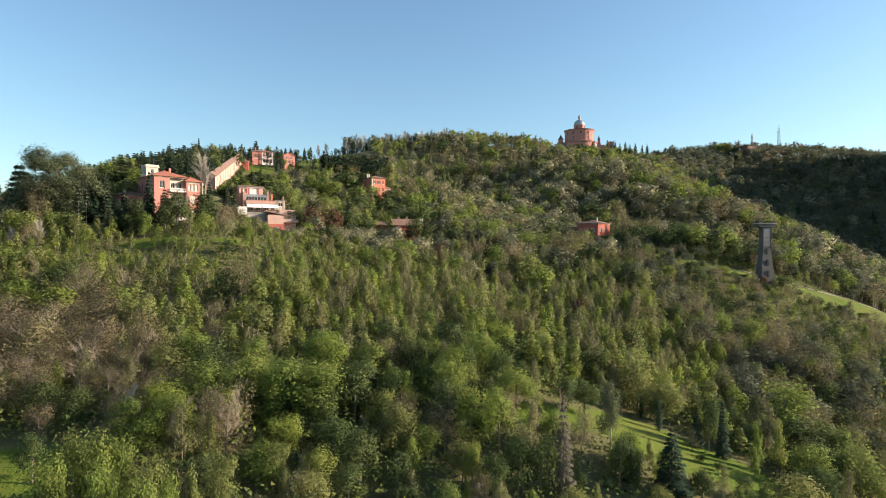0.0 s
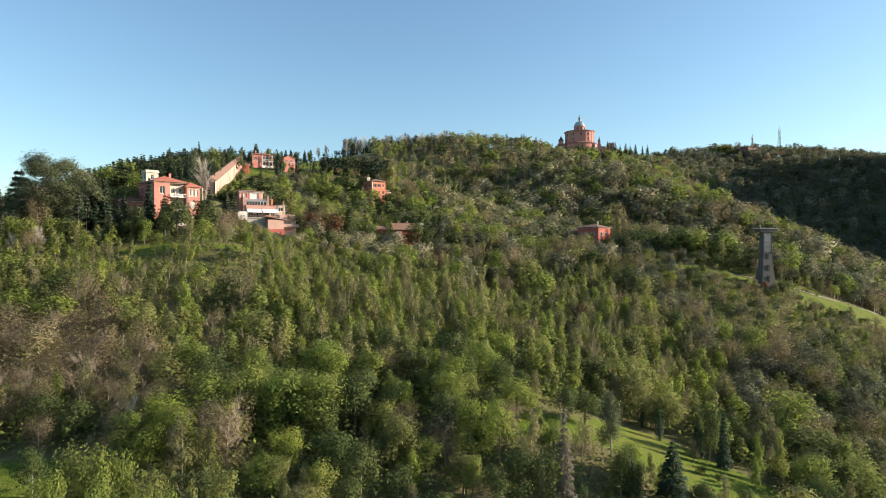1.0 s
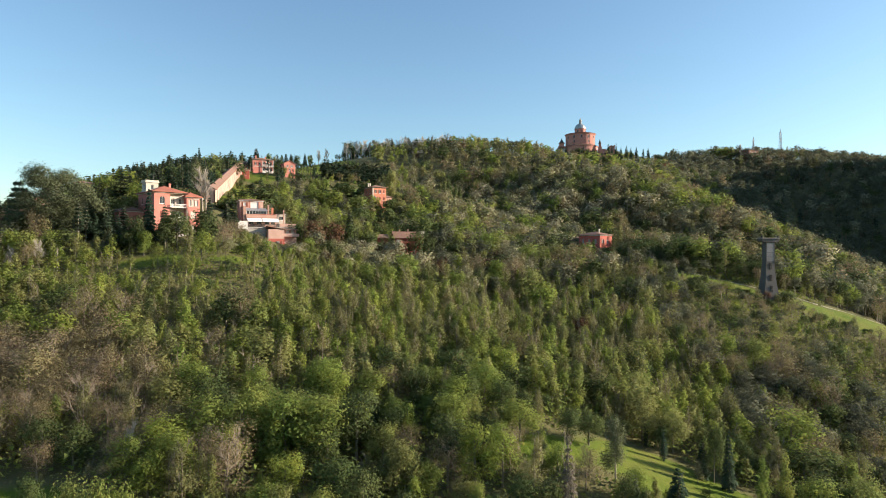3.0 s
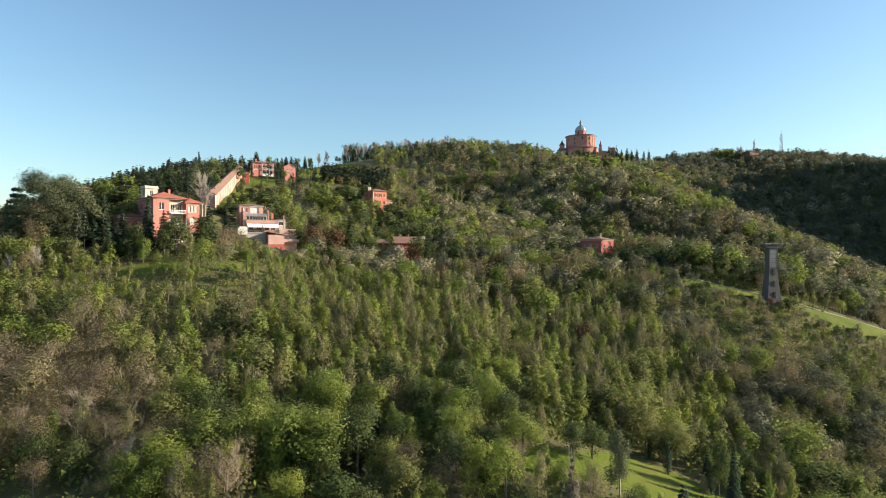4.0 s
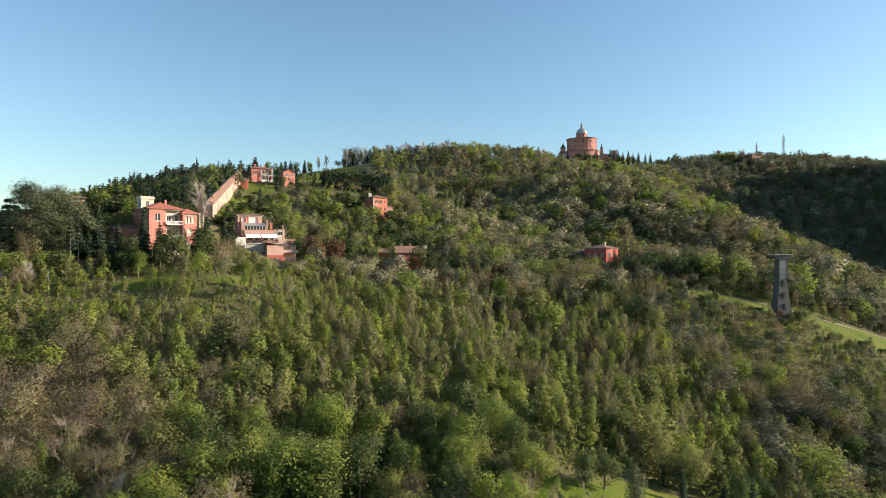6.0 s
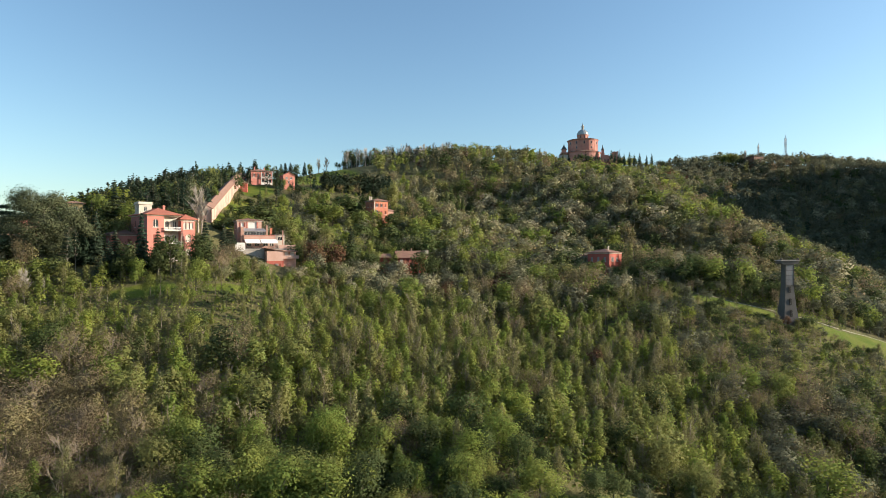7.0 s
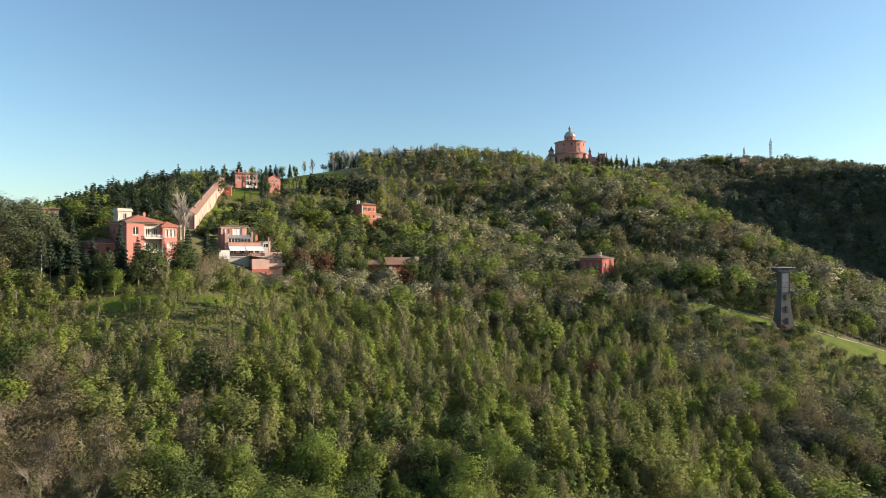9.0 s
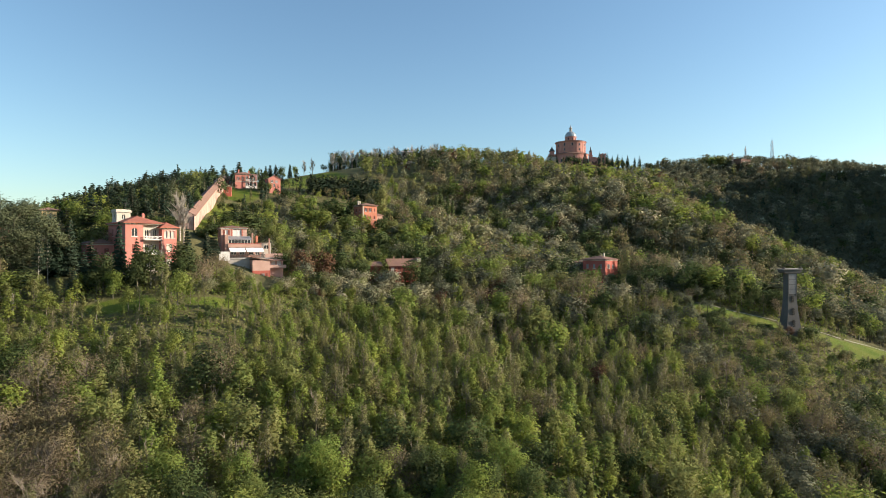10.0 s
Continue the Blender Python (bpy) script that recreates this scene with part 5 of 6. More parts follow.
class Wood:
    """Many trees of one kind joined into one mesh."""

    def __init__(self):
        self.parts, self.tints = {}, {}

    def add(self, kind, x, y, z, size, wide, turn, seed, fine, tint):
        k = KINDS[kind]
        wv, wf, wn, lv, ln = k.get(seed, fine)
        c, s = math.cos(turn) * size * wide, math.sin(turn) * size * wide
        m = np.array(((c, s, 0), (-s, c, 0), (0, 0, size)))
        rot = np.array(((math.cos(turn), math.sin(turn), 0), (-math.sin(turn), math.cos(turn), 0), (0, 0, 1)))
        o = np.array((x, y, z))
        lst, tn = self.parts.setdefault(kind, []), self.tints.setdefault(kind, [])
        lst.append((lv @ m + o, tri(lv), k.leafmat, ln @ rot))
        lst.append((wv @ m + o, wf, k.bark, wn @ rot))
        tn += [tint, tint]

    def finish(self, names):
        for kind in self.parts:
            name, label = names[kind]
            ob = new(name, mesh_from(name, self.parts[kind], self.tints[kind]))
            tagged(ob, label, "woodland", kind="stuff")


def blob(x, y, cx, cy, rx, ry):
    return math.exp(-((x - cx) / rx) ** 2 - ((y - cy) / ry) ** 2)


def species(x, y, rng):
    """What grows where on the hill, with haze and shade partly put into the mix."""
    w = {"green": 1.2, "full": 0.14, "dark": 0.05, "budding": 0.3, "hazel": 0.02, "blossom": 0.006, "copper": 0.004}
    d = math.hypot(x, y)
    if d > 190:
        w = {"green": 0.6, "full": 0.45, "dark": 0.3, "haze_grey": 0.6, "budding": 0.8, "hazel": 0.2, "blossom": 0.35, "copper": 0.04}
    if d < 112:
        w = {"green": 0.5, "full": 0.6, "dark": 0.35, "budding": 0.35, "hazel": 0.06, "copper": 0.005}
    w["hazel"] += 4 * blob(x, y, -62, 96, 16, 16) + 2 * blob(x, y, -80, 108, 12, 10) + 1.2 * blob(x, y, -34, 86, 14, 9) + 0.8 * blob(x, y, 5, 82, 8, 5)
    w["budding"] += 1.0 * blob(x, y, -62, 96, 22, 22) + 1.6 * blob(x, y, 108, 186, 45, 28)
    w["budding"] += 1.5 * blob(x, y, 40, 190, 40, 40) + 1.4 * blob(x, y, 72, 130, 25, 25) + 0.8 * blob(x, y, -10, 165, 90, 22)
    w["dark"] += 0.5 * blob(x, y, 30, 100, 50, 14) + 2.0 * blob(x, y, 130, 300, 40, 30)
    w["blossom"] = w.get("blossom", 0) + 2.6 * blob(x, y, 50, 335, 50, 50) + 1.2 * blob(x, y, -30, 205, 25, 8)
    if -75 < x < -5 and 236 < y < 350:
        w = {"green": 0.8, "full": 0.7, "dark": 1.0, "haze_grey": 0.5, "budding": 0.35, "blossom": 0.05, "copper": 0.04}
    if 500 < y < 570 and -100 < x < 20:
        w = {"dark": 1.0, "budding": 0.8, "conifer": 0.3, "full": 0.3}
    elif y > 420 and abs(x) < 120:
        w["budding"] += 0.8
    # dark kinds weighted up, partly standing in for this slope's shade
    if 70 < x < 226 and 185 < y < 330:
        w = {"dark": 1.3, "haze_grey": 0.9, "full": 0.15, "green": 0.1, "budding": 0.6, "hazel": 0.25, "blossom": 0.2}
    elif 62 < x < 160 and 115 < y < 190:
        w = {"green": 0.5, "dark": 0.4, "haze_grey": 0.5, "budding": 1.0, "hazel": 0.35, "full": 0.1}
    # far hill: the grey kind carries its haze as leaf colour
    if x > 226 and y > 330:
        w = {"haze_grey": 2.4, "dark": 0.2, "conifer": 0.3, "budding": 0.3, "blossom": 0.25, "hazel": 0.1}
    if x < -78 and y > 200:
        w = {"conifer": 1.8, "dark": 0.4, "full": 0.15, "budding": 0.3, "green": 0.15}
    names = list(w)
    p = np.array([w[n] for n in names])
    return names[rng.choice(len(names), p=p / p.sum())]



# ---- trees that stand out, by place: (kind, x, y, size, width) ----
VILLA_TREES_A = [("great", -113, 173, 1.18, 1.25), ("conifer", -105, 178, 1.04, 0.82), ("conifer", -103, 180, 1.14, 1.03), ("conifer", -94, 174, 0.86, 1.15), ("conifer", -93, 169, 0.74, 1.17),
    ("conifer", -92, 163, 0.57, 1.20), ("cedar", -109, 202, 0.67, 1.03), ("cedar", -129, 180, 1.01, 0.61), ("pine", -103, 167, 1.01, 0.61), ("pine", -102, 169, 0.89, 0.70),
    ("hazel", -110, 160, 1.34, 0.65), ("conifer", -86, 173, 1.22, 0.72), ("conifer", -81, 172, 0.94, 0.88), ("dark", -77, 171, 1.32, 1.17), ("dark", -79, 168, 1.02, 1.18),
    ("bare", -75, 173, 1.25, 0.45), ("budding", -71, 166, 0.90, 0.98), ("conifer", -74, 187, 0.92, 0.87), ("dark", -71, 178, 1.26, 1.24)]
VILLA_TREES_B = [("dark", -72, 175, 0.88, 1.28), ("hazel", -64, 172, 0.94, 0.91), ("conifer", -71, 194, 0.78, 0.99), ("cedar", -70, 197, 0.49, 0.60), ("dark", -87, 167, 1.24, 0.79),
    ("full", -83, 164, 0.78, 1.04), ("dark", -88, 166, 0.85, 1.14), ("conifer", -108, 180, 0.82, 1.24), ("conifer", -110, 172, 0.72, 1.15), ("conifer", -112, 168, 0.69, 1.38),
    ("full", -118, 208, 1.43, 0.73),  ("dark", -111, 200, 1.53, 0.86), ("plane", -99, 236, 1.17, 0.71), ("dark", -117, 320, 1.50, 1.06), ("conifer", -124, 300, 1.25, 0.49), ("bare", -84, 206, 1.38, 1.15), ("bare", -82, 204, 1.15, 1.00)]
VILLA_TREES_C = [("budding", -60, 176, 0.78, 2.05), ("blossom", -62, 170, 0.43, 2.13), ("budding", -57, 180, 0.73, 2.03), ("hazel", -66, 188, 0.75, 1.04), ("full", -58, 172, 0.39, 2.58)]
RIDGE_CONIFERS_A = [("conifer", -134, 245, 1.03, 1.38), ("conifer", -139, 260, 1.00, 1.38), ("conifer", -133, 255, 0.96, 1.38), ("conifer", -138, 272, 0.94, 1.38), ("conifer", -131, 265, 0.90, 1.38),
    ("conifer", -121, 250, 0.75, 1.38), ("conifer", -135, 285, 0.94, 1.38), ("conifer", -137, 295, 1.04, 1.38), ("conifer", -131, 290, 0.93, 1.38), ("conifer", -136, 310, 1.05, 1.38),
    ("conifer", -128, 300, 0.92, 1.38), ("conifer", -134, 320, 1.00, 1.38), ("conifer", -120, 235, 0.81, 1.38), ("conifer", -113, 232, 0.70, 1.38), ("conifer", -115, 245, 0.68, 1.38),
    ("conifer", -118, 260, 0.66, 1.38), ("conifer", -127, 235, 0.84, 1.38), ("conifer", -131, 248, 0.78, 1.38), ("conifer", -126, 245, 0.82, 1.38), ("conifer", -128, 255, 0.76, 1.38),
    ("conifer", -134, 275, 0.75, 1.38), ("conifer", -134, 280, 0.75, 1.38), ("conifer", -133, 298, 0.89, 1.38), ("conifer", -134, 310, 0.94, 1.38)]
RIDGE_CONIFERS_B = [("full", -119, 304, 1.40, 1.00), ("dark", -112, 290, 1.49, 1.20), ("plane", -95, 225, 1.19, 1.00),
    ("budding", -97, 235, 1.37, 1.20), ("conifer", -121, 382, 1.15, 1.38), ("conifer", -133, 390, 1.05, 1.12), ("conifer", -128, 480, 1.00, 1.25), ("conifer", -125, 485, 1.01, 1.25),
    ("dark", -119, 480, 1.34, 0.90), ("conifer", -130, 475, 0.96, 1.12), ("bare", -108, 510, 1.26, 0.90), ("bare", -101, 510, 1.22, 1.00), ("full", -113, 500, 1.04, 0.80),
    ("full", -116, 390, 1.24, 0.80), ("budding", -117, 410, 1.24, 0.90), ("conifer", -115, 490, 0.83, 1.00), ("full", -140, 226, 1.53, 1.20), ("conifer", -142, 232, 0.99, 0.88), ("full", -119, 222, 1.40, 1.20)]
HEDGE_ROW = [("cypress", -73.1, 362.0, 1.43, 2.30), ("cypress", -70.9, 362.9, 1.38, 2.30), ("cypress", -68.6, 363.8, 1.34, 2.30), ("cypress", -66.4, 364.7, 1.44, 2.30), ("cypress", -64.1, 365.6, 1.42, 2.30),
    ("cypress", -61.8, 366.5, 1.39, 2.30), ("cypress", -59.5, 367.4, 1.51, 2.30), ("cypress", -57.1, 368.3, 1.47, 2.30), ("cypress", -54.8, 369.2, 1.45, 2.30), ("cypress", -52.5, 370.1, 1.57, 2.30),
    ("cypress", -50.1, 371.0, 1.57, 2.30), ("cypress", -47.7, 371.9, 1.57, 2.30), ("cypress", -45.3, 372.8, 1.68, 2.30), ("cypress", -42.9, 373.7, 1.65, 2.30), ("cypress", -40.5, 374.6, 1.63, 2.30),
    ("cypress", -38.1, 375.5, 1.74, 2.30), ("cypress", -35.7, 376.4, 1.74, 2.30)]
RIDGE_BARE = [("bare", -84, 512, 1.41, 1.10), ("bare", -82, 525, 1.56, 1.10), ("bare", -77, 518, 1.55, 1.10), ("bare", -75, 531, 1.54, 1.10), ("bare", -70, 524, 1.52, 1.10),
    ("bare", -65, 517, 1.29, 1.10), ("bare", -63, 530, 1.55, 1.10), ("bare", -58, 523, 1.57, 1.10), ("bare", -53, 516, 1.32, 1.10), ("bare", -51, 529, 1.56, 1.10),
    ("bare", -46, 522, 1.28, 1.10), ("bare", -41, 515, 1.30, 1.10), ("bare", -38, 528, 1.57, 1.10), ("bare", -34, 521, 1.30, 1.10), ("bare", -30, 514, 1.29, 1.10),
    ("bare", -26, 527, 1.33, 1.10), ("bare", -22, 520, 1.30, 1.10), ("bare", -18, 513, 1.35, 1.10), ("bare", -14, 526, 1.43, 1.10), ("bare", -10, 519, 1.44, 1.10),
    ("bare", -6, 512, 1.24, 1.10), ("bare", -2, 525, 1.54, 1.10), ("bare", 2, 518, 1.58, 1.10)]
POPLARS = [("poplar", 0, 388, 1.08, 1.00), ("poplar", 3, 391, 1.20, 1.10), ("poplar", 7, 386, 1.16, 1.00), ("poplar", 10, 382, 1.06, 0.90), ("poplar", -3, 392, 0.85, 0.90)]
ARCADE_TREES = [("dark", -102, 300, 0.59, 1.00), ("dark", -94, 272, 0.67, 1.00),
    ("dark", -86, 242, 0.57, 0.90), ("bush", -79, 215, 1.59, 1.50), ("bush", -80, 225, 1.68, 1.40), ("bush", -80, 213, 0.85, 1.20), ("dark", -84, 232, 0.56, 0.80),
    ("bush", -96, 295, 1.10, 1.60), ("bush", -97, 310, 0.96, 1.40), ("bush", -90, 300, 1.82, 1.60), ("dark", -82, 285, 0.81, 0.90), ("bush", -91, 272, 1.00, 1.60),
    ("dark", -84, 260, 0.50, 0.90), ("full", -81, 300, 0.95, 1.00), ("dark", -97, 345, 0.80, 1.00), ("dark", -92, 338, 0.87, 1.00), ("bush", -116, 345, 1.20, 1.20),
    ("bush", -113, 345, 0.86, 1.20)]
SUMMIT_CYPRESSES_A = [("cypress", 110, 651, 2.20, 1.20), ("cypress", 114, 651, 1.78, 1.20), ("cypress", 119, 651, 1.54, 1.20), ("cypress", 183, 659, 1.99, 1.20), ("cypress", 184, 649, 1.75, 1.20),
    ("cypress", 193, 664, 1.87, 1.20), ("cypress", 194, 649, 1.77, 1.20), ("cypress", 203, 659, 1.86, 1.20), ("cypress", 205, 649, 1.73, 1.20), ("cypress", 214, 659, 1.87, 1.20),
    ("cypress", 218, 648, 1.73, 1.20), ("cypress", 227, 658, 1.87, 1.20), ("cypress", 148, 650, 1.51, 1.20), ("cypress", 154, 655, 1.73, 1.20), ("cypress", 159, 650, 1.40, 1.20),
    ("cypress", 165, 655, 1.61, 1.20), ("cypress", 168, 650, 1.21, 1.20), ("cypress", 134, 650, 1.64, 1.20), ("cypress", 129, 656, 1.77, 1.20), ("dark", 145, 650, 1.69, 1.30),
    ("dark", 156, 650, 1.49, 1.30), ("dark", 124, 651, 1.38, 1.20), ("dark", 189, 649, 1.12, 1.20), ("full", 291, 622, 1.73, 1.60)]
SUMMIT_CYPRESSES_B = [("full", 296, 619, 1.71, 1.50), ("dark", 306, 616, 1.54, 1.20)]
CLEARING_TREES_A = [("dead", 16, 78, 0.96, 0.68), ("conifer", 31, 80, 0.72, 1.35), ("dark", 24, 80, 1.01, 0.54), ("dark", 26, 80, 0.80, 0.61), ("conifer", 26, 82, 0.48, 0.92),
    ("dark", 10, 78, 1.03, 0.90), ("dark", 13, 78, 0.95, 0.85), ("dark", 7, 76, 0.93, 0.83), ("hazel", 5, 74, 0.68, 0.79), ("full", 4, 80, 0.69, 0.71),
    ("dark", 6, 88, 0.45, 1.68), ("plane", 25, 88, 0.82, 1.06), ("cypress", 37, 110, 0.54, 1.07), ("cypress", 38, 104, 0.62, 1.20), ("full", 42, 110, 0.92, 1.10),
    ("full", 37, 112, 0.98, 1.24), ("dark", 20, 98, 0.70, 1.33), ("dark", 24, 100, 0.69, 1.48), ("full", 12, 96, 0.72, 1.65)]
CLEARING_TREES_B = [("green", 15, 92, 0.52, 1.10), ("dark", 45, 100, 1.20, 0.57), ("conifer", 46, 97, 0.74, 0.66), ("conifer", 43, 100, 0.52, 0.86), ("budding", 41, 97, 0.40, 1.79),
    ("bush", 40, 92, 0.60, 0.81), ("bush", 42, 90, 0.64, 0.59), ("copper", 37, 84, 0.21, 2.60), ("bush", 36, 84, 0.73, 1.22), ("green", 47, 89, 0.69, 0.64),
    ("green", 49, 92, 1.08, 0.61), ("green", 54, 95, 1.18, 0.67), ("full", 57, 91, 0.95, 1.03), ("dark", 57, 96, 0.56, 1.47), ("dark", 54, 84, 0.85, 1.35),
    ("dark", 53, 104, 0.58, 1.83), ("dark", 53, 108, 0.78, 1.19), ("full", 65, 92, 1.16, 0.98), ("budding", 59, 86, 0.86, 1.31)]
LOWER_TREES_A = [("full", -41, 66, 1.30, 0.63), ("full", -38, 64, 1.41, 0.49), ("full", -41, 61, 1.34, 0.49), ("full", -36, 66, 1.32, 0.46), ("full", -32, 65, 1.21, 0.50),
    ("full", -35, 60, 1.47, 0.44), ("full", -31, 60, 1.39, 0.47), ("dark", -50, 72, 0.78, 0.95), ("green", -40, 62, 1.45, 0.35), ("full", -29, 62, 1.31, 0.36),
    ("green", -28, 66, 1.27, 0.54), ("full", -26, 70, 0.99, 0.66), ("hazel", -59, 97, 0.92, 1.84), ("hazel", -52, 92, 0.76, 1.57), ("hazel", -67, 104, 1.00, 1.66),
    ("hazel", -78, 110, 1.03, 1.86), ("hazel", -47, 86, 0.69, 1.26), ("hazel", -78, 104, 1.06, 1.28), ("bare", -44, 84, 0.70, 1.02)]
LOWER_TREES_B = [("hazel", -37, 80, 0.74, 0.78), ("budding", -33, 80, 0.87, 1.00), ("green", -66, 96, 0.67, 1.50), ("hazel", -60, 102, 1.09, 1.22), ("hazel", -66, 98, 0.85, 1.49),
    ("dark", -15, 80, 1.08, 1.14), ("dark", -11, 79, 0.95, 1.14), ("full", -16, 76, 0.76, 1.08), ("dark", -6, 77, 0.78, 1.02), ("full", -2, 84, 0.63, 1.24),
    ("hazel", -6, 92, 0.67, 1.39), ("hazel", -8, 86, 0.52, 1.21), ("budding", -18, 76, 0.69, 1.20), ("full", -21, 76, 0.74, 0.79), ("hazel", -31, 84, 0.59, 1.04),
    ("bare", -104, 152, 0.68, 1.20), ("bare", -108, 148, 0.65, 1.20), ("bare", -99, 152, 0.64, 0.80), ("hazel", -105, 150, 0.76, 1.20)]
PYLON_TREES_A = [("budding", 99, 188, 0.52, 2.00), ("copper", 103, 190, 0.45, 1.1), ("dark", 109, 190, 0.58, 1.98), ("budding", 105, 187, 0.50, 2.38), ("dark", 101, 185, 0.36, 2.50),
    ("green", 87, 197, 0.40, 1.20), ("dark", 80, 192, 0.47, 2.46), ("dark", 95, 187, 0.29, 2.60), ("dark", 116, 184, 0.38, 2.14), ("budding", 126, 183, 0.50, 2.00),
    ("blossom", 115, 287, 1.76, 0.62), ("blossom", 100, 240, 0.70, 1.60), ("dark", 157, 232, 1.15, 2.00), ("full", 150, 234, 0.76, 2.40)]
PYLON_TREES_B = [("dark", 116, 240, 0.98, 2.00), ("dark", 110, 244, 1.0, 2.00), ("blossom", 155, 250, 1.41, 1.12), ("cypress", 166, 252, 2.16, 0.50), ("dark", 147, 246, 1.61, 1.29),
    ("full", 126, 245, 1.18, 1.58), ("full", 151, 262, 2.00, 1.05), ("blossom", 183, 290, 2.00, 1.26), ("dark", 121, 236, 0.93, 2.13), ("dark", 112, 218, 0.90, 1.80), ("dark", 104, 222, 1.0, 1.60),
    ("full", 122, 214, 0.80, 1.40), ("dark", 130, 216, 0.90, 1.80), ("haze_grey", 140, 218, 1.0, 1.50), ("dark", 97, 226, 1.00, 1.50)]
SKYLINE_WOOD = [("dark", -83, 517, 1.85, 1.25), ("conifer", -82, 534, 1.12, 1.25), ("bare", -80, 551, 2.01, 1.25), ("budding", -73, 522, 1.70, 1.25), ("cypress", -71, 540, 1.71, 1.25),
    ("dark", -70, 556, 2.20, 1.25), ("bare", -62, 528, 1.53, 1.25), ("full", -61, 545, 2.00, 1.25), ("dark", -54, 517, 1.52, 1.25), ("conifer", -52, 534, 1.09, 1.25),
    ("bare", -50, 551, 2.02, 1.25), ("budding", -44, 523, 1.39, 1.25), ("cypress", -41, 540, 1.82, 1.25), ("dark", -38, 557, 2.20, 1.25), ("bare", -33, 528, 1.61, 1.25),
    ("full", -30, 546, 1.84, 1.25), ("dark", -25, 517, 1.47, 1.25), ("conifer", -22, 534, 1.21, 1.25), ("bare", -18, 551, 1.83, 1.25), ("budding", -14, 523, 1.50, 1.25),
    ("cypress", -11, 540, 1.93, 1.25), ("dark", -7, 557, 2.20, 1.25), ("bare", -3, 529, 1.41, 1.25), ("full", 1, 546, 1.89, 1.25)]
STRIP_BUSHES = [("bush", 86, 199, 0.90, 1.20), ("bush", 93, 196, 0.60, 1.50), ("bush", 98, 194, 0.50, 1.60), ("bush", 119, 187, 0.60, 1.50), ("bush", 125, 185, 0.80, 1.40),
    ("bush", 131, 184, 0.60, 1.60), ("bush", 114, 190, 0.70, 1.40)]
HOUSE_TREES_A = [("copper", -46, 209, 1.56, 1.09), ("copper", -41, 213, 1.54, 1.22), ("dark", -53, 210, 0.96, 1.22), ("dark", -36, 222, 1.35, 1.19), ("conifer", -37, 232, 1.11, 0.90),
    ("dark", -29, 222, 1.03, 1.41), ("dark", -11, 221, 1.48, 0.88), ("dark", -6, 224, 1.35, 1.20), ("blossom", -18, 217, 1.06, 1.50), ("blossom", -28, 216, 0.80, 1.90),
    ("blossom", -35, 203, 0.95, 1.63), ("blossom", -47, 190, 0.62, 2.06), ("full", -43, 192, 0.49, 2.32), ("budding", -24, 226, 0.74, 1.65), ("full", -42, 296, 1.30, 1.36),
    ("green", -34, 298, 1.44, 1.25), ("dark", -28, 300, 1.47, 1.36), ("full", -22, 300, 1.29, 1.25), ("hazel", -16, 308, 2.00, 0.78)]
HOUSE_TREES_B = [("full", -31, 330, 2.08, 0.71), ("dark", -52, 310, 1.61, 1.91), ("dark", -43, 325, 1.38, 1.56), ("full", -65, 300, 1.01, 2.05), ("full", -56, 296, 1.30, 1.50),
    ("dark", -80, 330, 0.73, 2.60), ("dark", -37, 262, 1.56, 1.38), ("dark", -25, 262, 1.54, 1.40), ("full", -13, 268, 1.57, 1.53), ("green", -47, 262, 1.36, 1.94),
    ("dark", -74, 238, 1.32, 2.07), ("dark", -71, 240, 1.27, 1.55), ("full", -61, 232, 1.45, 0.95), ("dark", -79, 236, 0.91, 1.71), ("dark", -1, 246, 1.53, 1.33),
    ("full", 8, 250, 1.51, 1.23), ("green", 60, 239, 1.09, 0.80), ("hazel", 73, 242, 1.7, 0.9), ("budding", 70, 238, 1.74, 1.00)]
HOUSE_TREES_C = [("full", 56, 236, 1.0, 1.3), ("dark", 64, 232, 0.8, 1.4), ("budding", 52, 240, 1.2, 1.2)]

STANDING = {
    "great": ("broad_tree", "huge broad grey-green tree beside the villas"),
    "pine": ("pine_tree", "tall dark pine with a bare pale trunk"),
    "cedar": ("cedar_tree", "dark spreading cedar with flat layered boughs"),
    "conifer": ("spruce_tree", "dark green layered spruce with a pointed top"),
    "dead": ("dead_spruce", "dead grey spruce with bare drooping boughs"),
    "plane": ("birch_tree", "pale thin-leaved birch at the edge of the clearing"),
    "cypress": ("cypress_tree", "narrow dark upright cypress"),
    "poplar": ("poplar_tree", "tall columnar poplar in dark green leaf"),
    "bare": ("bare_tree", "leafless pale-barked tree with fine twigs"),
    "bush": ("bush", "low rounded green bush on the grass"),
    "green": ("ash_tree", "young upright tree in fresh green spring leaf"),
    "full": ("maple_tree", "broad round tree in full green leaf"),
    "dark": ("oak_tree", "dark green round-crowned evergreen tree"),
    "haze_grey": ("haze_grey_tree", "grey-green round tree with distance haze put into its leaf colour"),
    "budding": ("budding_tree", "brown budding tree with thin bare twigs"),
    "hazel": ("hazel_tree", "rose-brown leafless tree with a haze of fine twigs"),
    "blossom": ("blossoming_tree", "round tree with pale cream blossom"),
    "copper": ("copper_tree", "tree with reddish brown young leaves"),
}
